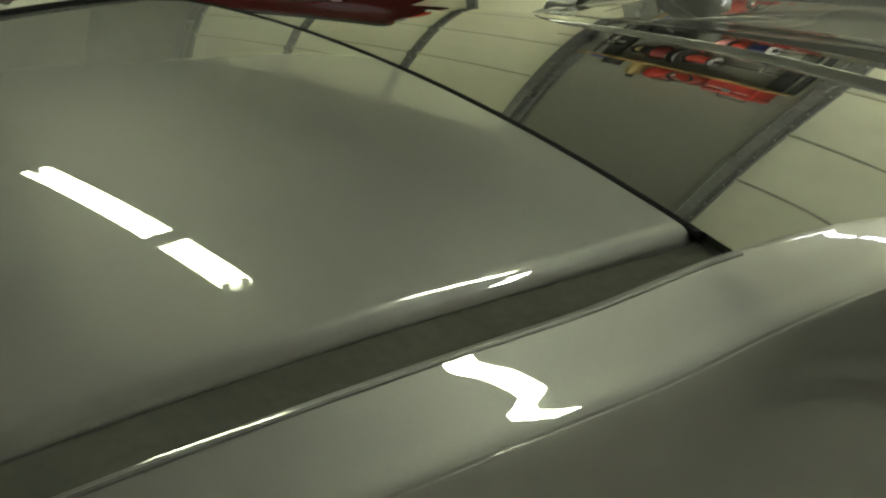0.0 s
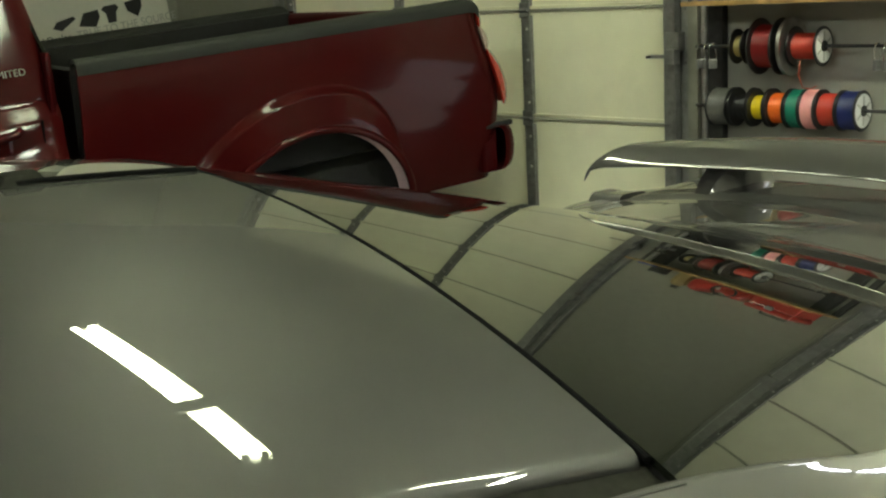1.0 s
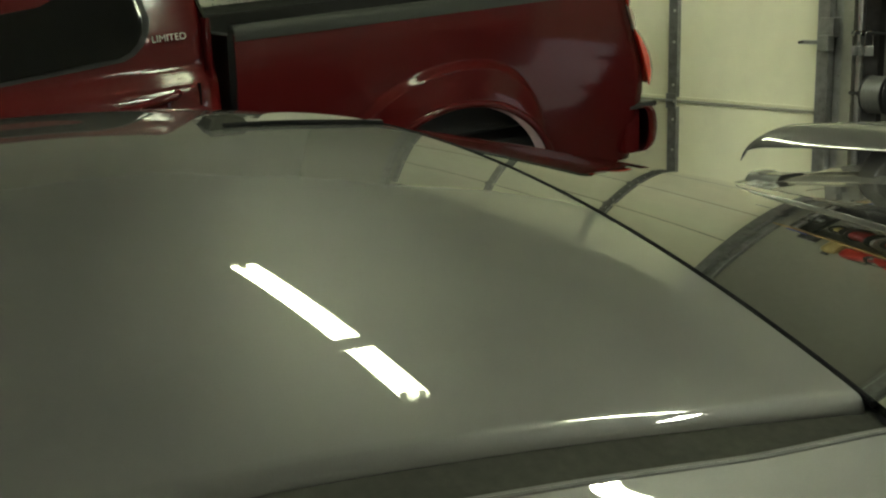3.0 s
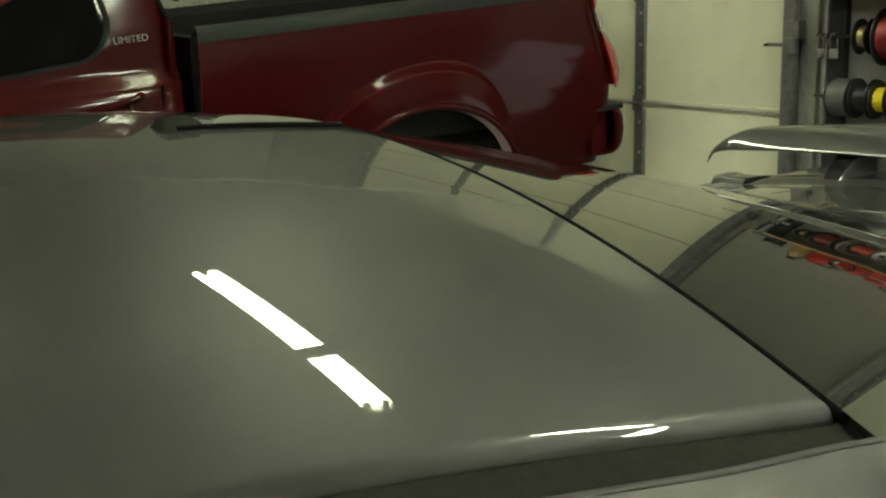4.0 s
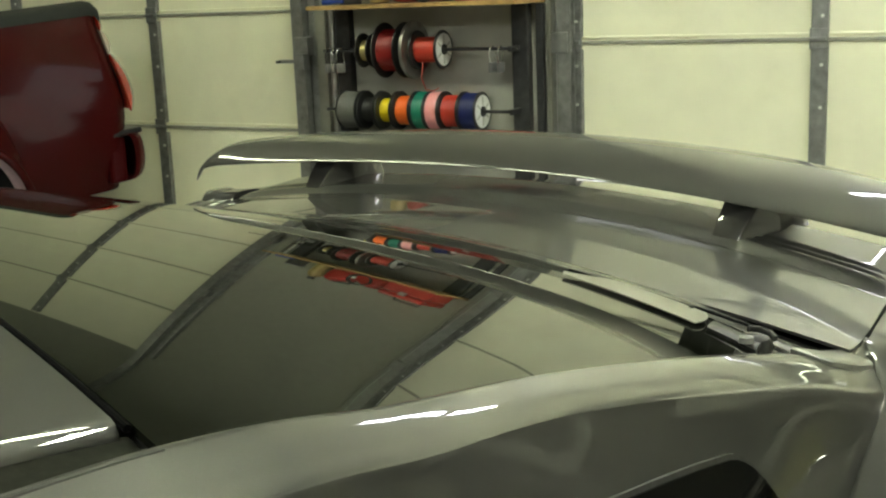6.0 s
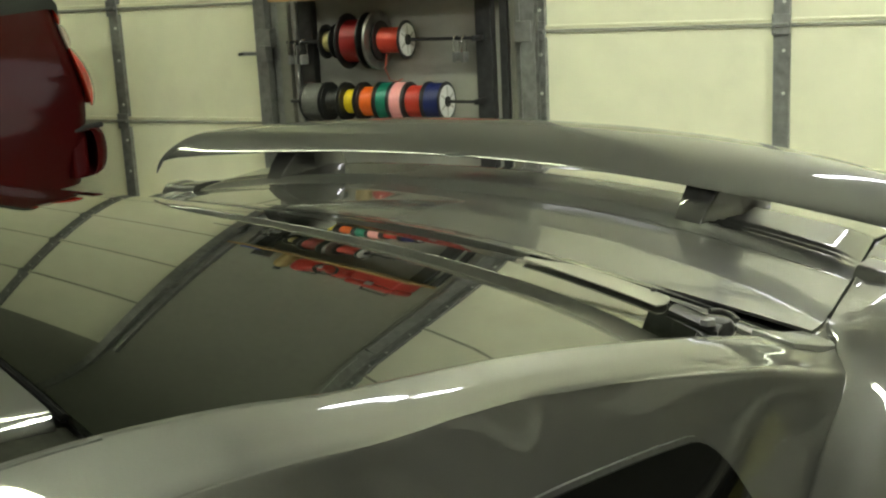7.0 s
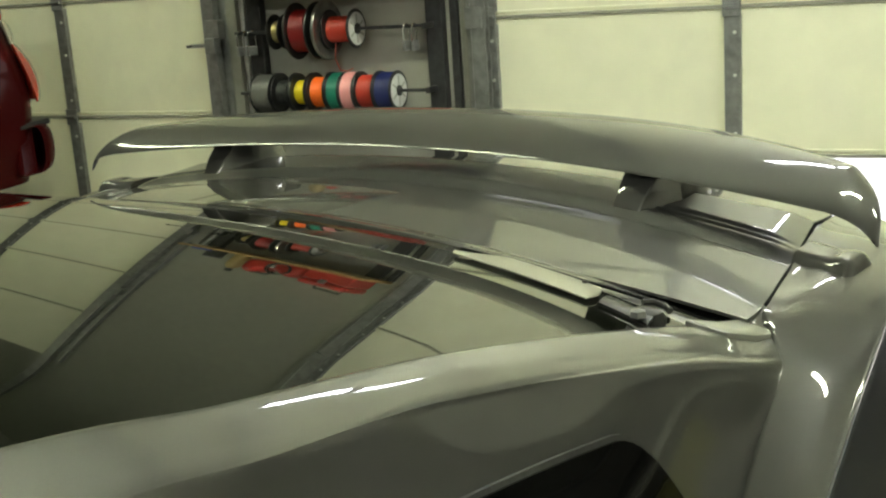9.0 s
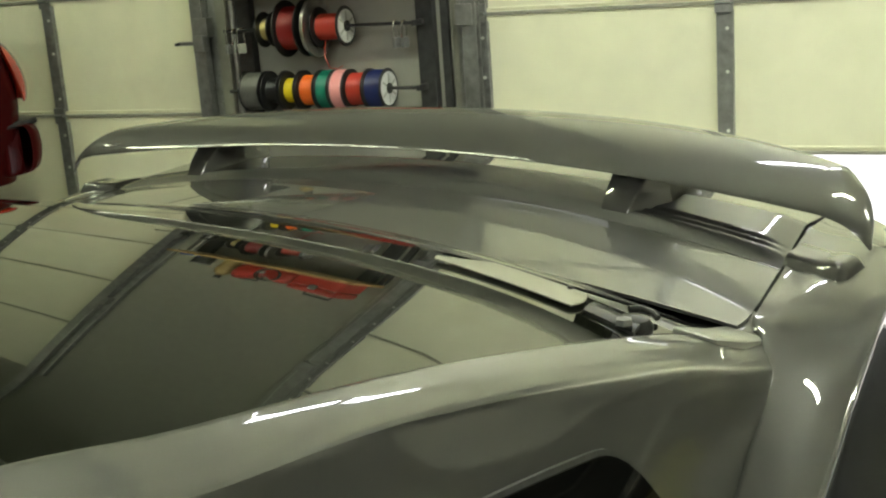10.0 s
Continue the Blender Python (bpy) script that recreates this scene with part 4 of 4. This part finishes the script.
WC, WZ, AR, FR = 0.21, 0.578, 0.422, 0.580


def smooth(x):
    x = min(1.0, max(0.0, x))
    return x * x * (3 - 2 * x)


def tail_v_of(z):
    """Rear edge of the bed, leaning back towards the bottom."""
    return 0.920 + 0.115 * smooth((1.36 - z) / 0.45)


def bed_x(v, z):
    d = v - WC
    r = math.hypot(d, z - WZ)
    ang = math.degrees(math.atan2(z - WZ, d))
    fr = 0.425 + 0.15 * smooth((ang - 20) / 60)
    fl = (fr - r) / (fr - AR)
    flare = 0.030 * smooth(fl / 0.24) + 0.020 * smooth((fl - 0.1) / 0.9)
    crown = -0.36 * (1.25 - z)**2 if z < 1.25 else -1.2 * (z - 1.25)**2
    back = tail_v_of(z) - v
    tail = -0.075 * max(0.0, 1 - back / 0.085)**2.2
    return flare + crown + tail


def bed_side(sg):
    """Outer skin of the bed with the wheel opening cut and a swelling flare round it."""
    def fn(a, b):
        v = -0.585 + 1.545 * a
        low, top = 0.66, 1.335
        d = v - WC
        cut = WZ + math.sqrt(max(0.0, AR**2 - d * d)) if abs(d) < AR else low
        cut = max(cut, low)
        z = cut + (top - cut) * b
        if v > 0.75:
            v = 0.75 + (v - 0.75) * (tail_v_of(z) - 0.75) / 0.21
        x = bed_x(v, z)
        return (x if sg > 0 else -TW - x, v, z)
    return raked(sheet(fn, 240, 90, 0.010, (-sg, 0, 0)))


def arch_lip(sg):
    """Rolled edge of the wheel opening."""
    pts = []
    for k in range(49):
        a = radians(12 + 156 * k / 48)
        v, z = WC + AR * math.cos(a), WZ + AR * math.sin(a)
        x = bed_x(v, z) - 0.002
        pts.append((x if sg > 0 else -TW - x, v, z))
    return raked(sweep(pts, 0.014, 12))


def arch_sheen(sg):
    """Folded edge inside the wheel opening, wider towards its ends; its sheen is painted pale."""
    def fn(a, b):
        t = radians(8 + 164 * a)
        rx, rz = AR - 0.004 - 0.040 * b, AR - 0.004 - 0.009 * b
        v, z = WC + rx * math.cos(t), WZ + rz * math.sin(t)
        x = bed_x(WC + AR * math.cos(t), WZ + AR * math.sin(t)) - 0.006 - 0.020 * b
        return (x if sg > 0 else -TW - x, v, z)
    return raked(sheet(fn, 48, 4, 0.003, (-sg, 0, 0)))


for sg in (1, -1):
    bed = part("bed_side", bed_side(sg), "paint_red", truck)
    part("arch_lip", arch_lip(sg), "paint_red", bed)
    part("arch_sheen", arch_sheen(sg), "arch_sheen", bed, "folded wheel arch edge with its sheen painted pale pink")
for x in (-0.045, -TW + 0.045):
    part("bed_rail", raked(sheet(lambda a, b, x=x: (x + 0.045 * math.cos(math.pi * b) * (1 - 0.3 * max(0, (a - 0.96) / 0.04)**2), -0.585 + 1.495 * a, 1.328 + 0.040 * math.sin(math.pi * b)**0.55 - 0.03 * max(0, (a - 0.97) / 0.03)**2), 60, 14, 0.012)), "rail_cap", truck, "grey plastic bed rail cap")
part("bed_floor", raked(bx((-TW + 0.02, -0.58, 0.82), (-0.16, 0.84, 0.86))), "liner", truck, smooth=False)
part("bed_front", raked(bx((-TW + 0.02, -0.58, 0.86), (-0.12, -0.54, 1.33))), "liner", truck, smooth=False)
for x in (-0.21, -TW + 0.14):
    part("bed_liner", raked(bx((x, -0.54, 0.86), (x + 0.07, 0.86, 1.335), 0.01)), "liner", truck, smooth=False)
tg = part("tailgate", raked(bx((-TW + 0.12, 0.84, 0.80), (-0.14, 0.90, 1.33), 0.02)), "paint_red", truck, smooth=False)
part("tailgate_handle", raked(bx((-TW / 2 - 0.10, 0.898, 1.17), (-TW / 2 + 0.10, 0.915, 1.24), 0.008)), "spool_black", tg, smooth=False)


def tail_lamp(sg, z0, z1, bulge):
    """Lens wrapped over the rear corner of the bed, swelling backwards."""
    def fn(a, b):
        z = z0 + (z1 - z0) * a
        sw = bulge * math.sin(math.pi * a)**0.6
        ang = math.pi * 0.62 * b
        x = -0.070 - 0.075 * b + 0.060 * math.cos(ang)
        v = tail_v_of(z) - 0.028 + (0.034 + sw) * math.sin(min(math.pi / 2, ang * 1.25))
        return (x if sg > 0 else -TW - x, v, z)
    return raked(sheet(fn, 24, 20, 0.012, (-sg, 0, 0)))


for sg in (1, -1):
    l = part("tail_lamp", tail_lamp(sg, 0.955, 1.17, 0.038), "lamp_red", truck, "red tail lamp")
    part("reversing_lens", tail_lamp(sg, 1.172, 1.255, 0.022), "lamp_clear", l)
    part("lamp_top", tail_lamp(sg, 1.257, 1.315, 0.014), "lamp_red", l)


def bumper_fn(a, b):
    s = 2 * a - 1
    c = math.pi * (b - 0.5)
    return (-TW / 2 + s * (TW / 2 - 0.035), 1.015 + (0.085 * max(0.0, math.cos(c))**0.5) * (1 - 0.35 * abs(s)**24) - 0.03 * abs(s)**40, 0.785 + 0.085 * math.sin(c))


bump = part("rear_bumper", raked(sheet(bumper_fn, 80, 20, 0.02, (0, -1, 0))), "paint_red", truck)
part("bumper_step", raked(bx((-TW + 0.06, 0.94, 0.862), (-0.05, 1.068, 0.884), 0.008)), "spool_black", bump, smooth=False)
part("bumper_end", raked(bx((-0.16, 0.935, 0.69), (-0.07, 1.005, 0.86), 0.012)), "paint_red", bump, smooth=False)


def wheel(x, v, s, label):
    root = part("wheel", lathe(bmesh.new(), [(0.0, -0.06), (0.05, -0.07), (0.20, -0.05), (0.215, -0.10), (0.215, 0.10), (0.0, 0.10)], Matrix.Translation((x, v, 0.385)) @ Matrix.Rotation(radians(90 * -s), 4, "Y"), 28), "rim", truck)
    part("tyre", lathe(bmesh.new(), [(0.20, -0.115), (0.30, -0.13), (0.36, -0.125), (0.382, -0.10), (0.385, 0.0), (0.382, 0.10), (0.36, 0.125), (0.30, 0.13), (0.20, 0.115)], Matrix.Translation((x, v, 0.385)) @ Matrix.Rotation(radians(90), 4, "Y"), 40), "tyre", root)
    bm = bmesh.new()
    for k in range(6):
        box(bm, (-0.025, 0.04, -0.02), (0.025, 0.2, 0.005), 0.004, Matrix.Translation((x - s * -0.06, v, 0.385)) @ Matrix.Rotation(radians(90 * s), 4, "Y") @ Matrix.Rotation(k * math.pi / 3, 4, "Z"))
    part("spokes", bm, "rim", root, smooth=False)


for v in (WC, WC - 2.95):
    wheel(-0.14, v, 1, "")
    wheel(-TW + 0.14, v, -1, "")
part("wheel_well", raked(bx((-0.42, WC - 0.46, 0.62), (-0.16, WC + 0.46, 1.0), 0.05)), "liner", truck, smooth=False)
part("chassis", bx((-TW + 0.35, -3.2, 0.38), (-0.42, 1.0, 0.60), 0.02), "liner", truck, smooth=False)


# cab: outer skin from sill to roof with the window openings left out by the glass standing proud
def cab_out(z):
    return float(lerp_table(z, [(0.5, [-0.02]), (0.85, [0.008]), (1.10, [0.014]), (1.16, [0.010]), (1.193, [0.001]), (1.213, [-0.013]), (1.226, [-0.030]), (1.240, [-0.046]), (1.30, [-0.056]), (1.36, [-0.066]), (1.70, [-0.17]), (1.80, [-0.26]), (1.84, [-0.42])])[0])


def cab_x(v, z):
    """Side of the cab: the upper part draws in towards the rear."""
    return cab_out(z) - 0.095 * (v + 1.1) * smooth((z - 1.0) / 0.15)


def cab_fn(sg):
    def fn(a, b):
        v = -2.35 + 1.72 * a
        z = 0.5 + 1.34 * b
        if z > 1.34:
            f0 = (z - 1.34) / 0.5
            lo, hi = -2.35 + 0.75 * f0, -0.63 - 0.12 * f0
            v = lo + (hi - lo) * a
        x = cab_x(v, z)
        x -= 0.03 * max(0.0, (a - 0.965) / 0.035)**2
        return (x if sg > 0 else -TW - x, v, z)
    return raked(sheet(fn, 70, 60, 0.012, (-sg, 0, 0)))


cab = part("cab_side", cab_fn(1), "paint_red", truck)
part("cab_side", cab_fn(-1), "paint_red", truck)
part("cab_back", raked(bx((-TW + 0.05, -0.665, 0.55), (-0.06, -0.645, 1.40), 0.01)), "paint_red", truck, smooth=False)
part("cab_roof", raked(sheet(lambda a, b: (-TW + 0.42 + (TW - 0.84) * a, -1.60 + 0.86 * b, 1.838 + 0.02 * math.sin(math.pi * a)), 16, 12, 0.02)), "paint_red", truck)
part("back_window", raked(sheet(lambda a, b: (-TW + 0.10 + 0.30 * b + (TW - 0.20 - 0.60 * b) * a, -0.66 - 0.10 * b, 1.40 + 0.43 * b), 8, 8, 0.01, (0, 1, 0)), ), "glass_dark", truck)
part("windscreen", raked(sheet(lambda a, b: (-TW + 0.08 + 0.32 * b + (TW - 0.16 - 0.64 * b) * a, -2.34 + 0.75 * b, 1.34 + 0.49 * b), 8, 8, 0.01)), "glass_dark", truck)
part("bonnet", raked(sheet(lambda a, b: (-TW + 0.06 + (TW - 0.12) * a, -3.15 + 0.84 * b, 1.20 + 0.16 * b + 0.04 * math.sin(math.pi * a)), 16, 10, 0.02)), "paint_red", truck)
for x in (-0.05, -TW + 0.03):
    part("front_wing", raked(bx((x - 0.03, -3.15, 0.62), (x + 0.05, -2.36, 1.24), 0.025)), "paint_red", truck, smooth=False)
part("front_bumper", raked(bx((-TW + 0.04, -3.32, 0.62), (-0.04, -3.12, 1.2), 0.05)), "paint_red", truck, smooth=False)


# side window with rounded rear corner
def win_outline():
    pts = [(-1.75, 1.275), (-1.30, 1.285), (-1.02, 1.305)]
    cx, cz, r = -0.965, 1.415, 0.11
    pts += [(cx + r * math.sin(a), cz - r * math.cos(a)) for a in [radians(x) for x in (10, 30, 50, 70, 90)]]
    pts += [(-0.885, 1.55), (-0.94, 1.66), (-1.02, 1.715), (-1.6, 1.72), (-1.9, 1.45)]
    return pts


def window_plate(pts, off, thick, grow=0.0):
    bm = bmesh.new()
    c = np.mean(np.array(pts), 0)
    P = []
    for v, z in pts:
        d = np.array([v, z]) - c
        q = c + d * (1 + grow / max(1e-6, np.linalg.norm(d)))
        P.append(q)
    top = [bm.verts.new((cab_x(v, z) + off, v, z)) for v, z in P]
    low = [bm.verts.new((cab_x(v, z) + off - thick, v, z)) for v, z in P]
    f = bm.faces.new(top)
    bm.faces.new(low[::-1])
    n = len(P)
    for i in range(n):
        j = (i + 1) % n
        bm.faces.new((top[i], low[i], low[j], top[j]))
    bmesh.ops.triangulate(bm, faces=bm.faces)
    return raked(bm)


part("window_seal", window_plate(win_outline(), 0.006, 0.02, 0.022), "liner", cab, "black window seal", smooth=False)
part("side_window", window_plate(win_outline(), 0.012, 0.02), "glass_cab", cab, "dark tinted side window", smooth=False)
part("door_handle", raked(sweep([(-0.006, -0.96, 1.145), (0.032, -0.945, 1.15), (0.032, -0.86, 1.165), (0.022, -0.79, 1.175), (-0.018, -0.775, 1.178)], 0.013, 10)), "paint_red", truck)
part("handle_recess", raked(bx((-0.05, -0.93, 1.110), (-0.002, -0.80, 1.17), 0.012)), "paint_red", truck, smooth=False)
for vv in (-0.70,):
    part("door_seam", raked(bx((-0.08, vv - 0.004, 0.6), (-0.0225, vv + 0.002, 1.20), 0.001)), "black_gap", truck, smooth=False)


def lettering(name, body, size, m, material, parent, depth=0.002, label=""):
    cu = bpy.data.curves.new(name, "FONT")
    cu.body = body
    cu.size = size
    cu.extrude = depth
    cu.align_x = "LEFT"
    tmp = bpy.data.objects.new(name, cu)
    me = bpy.data.meshes.new_from_object(tmp)
    bpy.data.objects.remove(tmp)
    me.materials.clear()
    me.materials.append(M[material])
    ob = new(name, me)
    ob.parent = parent
    ob.matrix_local = m
    if label:
        tagged(ob, label)
    return ob


# letters run towards the tail, on the side facing out
def facing(x, v, z, tilt=0.0, slope=0.0):
    return Matrix.Translation((x, v, z)) @ Matrix(((0, 0, 1, 0), (1, 0, 0, 0), (0, 1, 0, 0), (0, 0, 0, 1))) @ pose(0, 0, 0, tilt, 0, slope)


lettering("trim_badge", "LIMITED", 0.031, facing(-0.074, -0.835, 1.272, -8, 4.7), "chrome", truck, 0.004, "chrome trim lettering")

# banner on the side wall behind the truck
banner = thing("wall_banner", Matrix.Translation((X0 + 0.003, -0.045, 1.337)) @ pose(0, 0, 0, 7.5), "white printed banner with dark shapes on the side wall", "banner")
part("banner_sheet", bx((0, -1.7, 0.0), (0.005, 0, 0.40), 0.001), "poster", banner, smooth=False)


def flat_shape(name, pts, material, parent):
    bm = bmesh.new()
    f = bm.faces.new([bm.verts.new((0.0065, y, z)) for y, z in pts])
    r = bmesh.ops.extrude_face_region(bm, geom=[f])
    for v in r["geom"]:
        if isinstance(v, bmesh.types.BMVert):
            v.co.x -= 0.001
    return part(name, bm, material, parent, smooth=False)


for pts in ([(-0.73, 0.135), (-0.70, 0.165), (-0.60, 0.18), (-0.585, 0.165), (-0.68, 0.115)], [(-0.575, 0.12), (-0.535, 0.185), (-0.445, 0.19), (-0.44, 0.15), (-0.475, 0.10)],
            [(-0.425, 0.185), (-0.405, 0.20), (-0.33, 0.20), (-0.315, 0.18), (-0.335, 0.16), (-0.345, 0.105), (-0.395, 0.105), (-0.40, 0.16)], [(-0.275, 0.20), (-0.165, 0.21), (-0.17, 0.16), (-0.205, 0.11), (-0.265, 0.15)]):
    flat_shape("printed_shape", pts, "ink", banner)
lettering("slogan", "TRUE TO THE SOURCE", 0.062, facing(0.0065, -0.60, 0.055), "ink_grey", banner, 0.0005, "grey printed capitals")
lettering("dealer_line", "d Dealer", 0.052, facing(0.0065, -0.82, 0.062), "ink", banner, 0.0005, "dark printed words")


# ---- unseen shelving in the corner beside the raised door, added for reflections in the paint ----
def shelving(x, y, w, d, h):
    root = thing("added_shelving", pose(x, y, 0), "unseen grey steel shelving unit added for the reflections in the paint", "shelving")
    for px in (-w / 2 + 0.02, w / 2 - 0.02):
        for py in (-d / 2 + 0.02, d / 2 - 0.02):
            part("post", bx((px - 0.018, py - 0.018, 0), (px + 0.018, py + 0.018, h), 0.003), "jamb", root, smooth=False)
    for z in (0.15, 0.62, 1.10, 1.58):
        part("shelf_board", bx((-w / 2, -d / 2, z), (w / 2, d / 2, z + 0.03), 0.003), "jamb", root, smooth=False)
    return root


shelving(5.65, -0.27, 2.0, 0.46, 1.75)


def bin_box(x, y, z, w, d, h, material, label):
    root = thing("storage_bin", pose(x, y, z), label, "bin", "bins on the shelving")
    bm = bmesh.new()
    rings = []
    for k, zz in ((0.88, 0.0), (1.0, h), (0.95, h), (0.84, 0.01)):
        rings.append([bm.verts.new((sx * w / 2 * k, sy * d / 2 * k, zz)) for sx, sy in ((-1, -1), (1, -1), (1, 1), (-1, 1))])
    for p, q in zip(rings, rings[1:]):
        for i in range(4):
            j = (i + 1) % 4
            bm.faces.new((p[i], p[j], q[j], q[i]))
    bm.faces.new(rings[0][::-1])
    bm.faces.new(rings[-1])
    part("tub", bm, material, root, smooth=False)
    part("rim", sweep([(-w / 2, -d / 2, h), (w / 2, -d / 2, h), (w / 2, d / 2, h), (-w / 2, d / 2, h), (-w / 2, -d / 2, h)], 0.008, 8), material, root)


bin_box(4.86, -0.27, 0.18, 0.34, 0.36, 0.32, "yellow", "dull olive yellow plastic storage bin on the added shelving")
bin_box(5.55, -0.27, 0.65, 0.50, 0.38, 0.26, "jamb", "grey plastic storage bin on the added shelving")
bin_box(5.05, -0.27, 1.13, 0.45, 0.36, 0.28, "jamb", "grey plastic storage bin on the added shelving")
bin_box(6.10, -0.27, 1.13, 0.60, 0.36, 0.24, "spool_black", "black plastic storage bin on the added shelving")
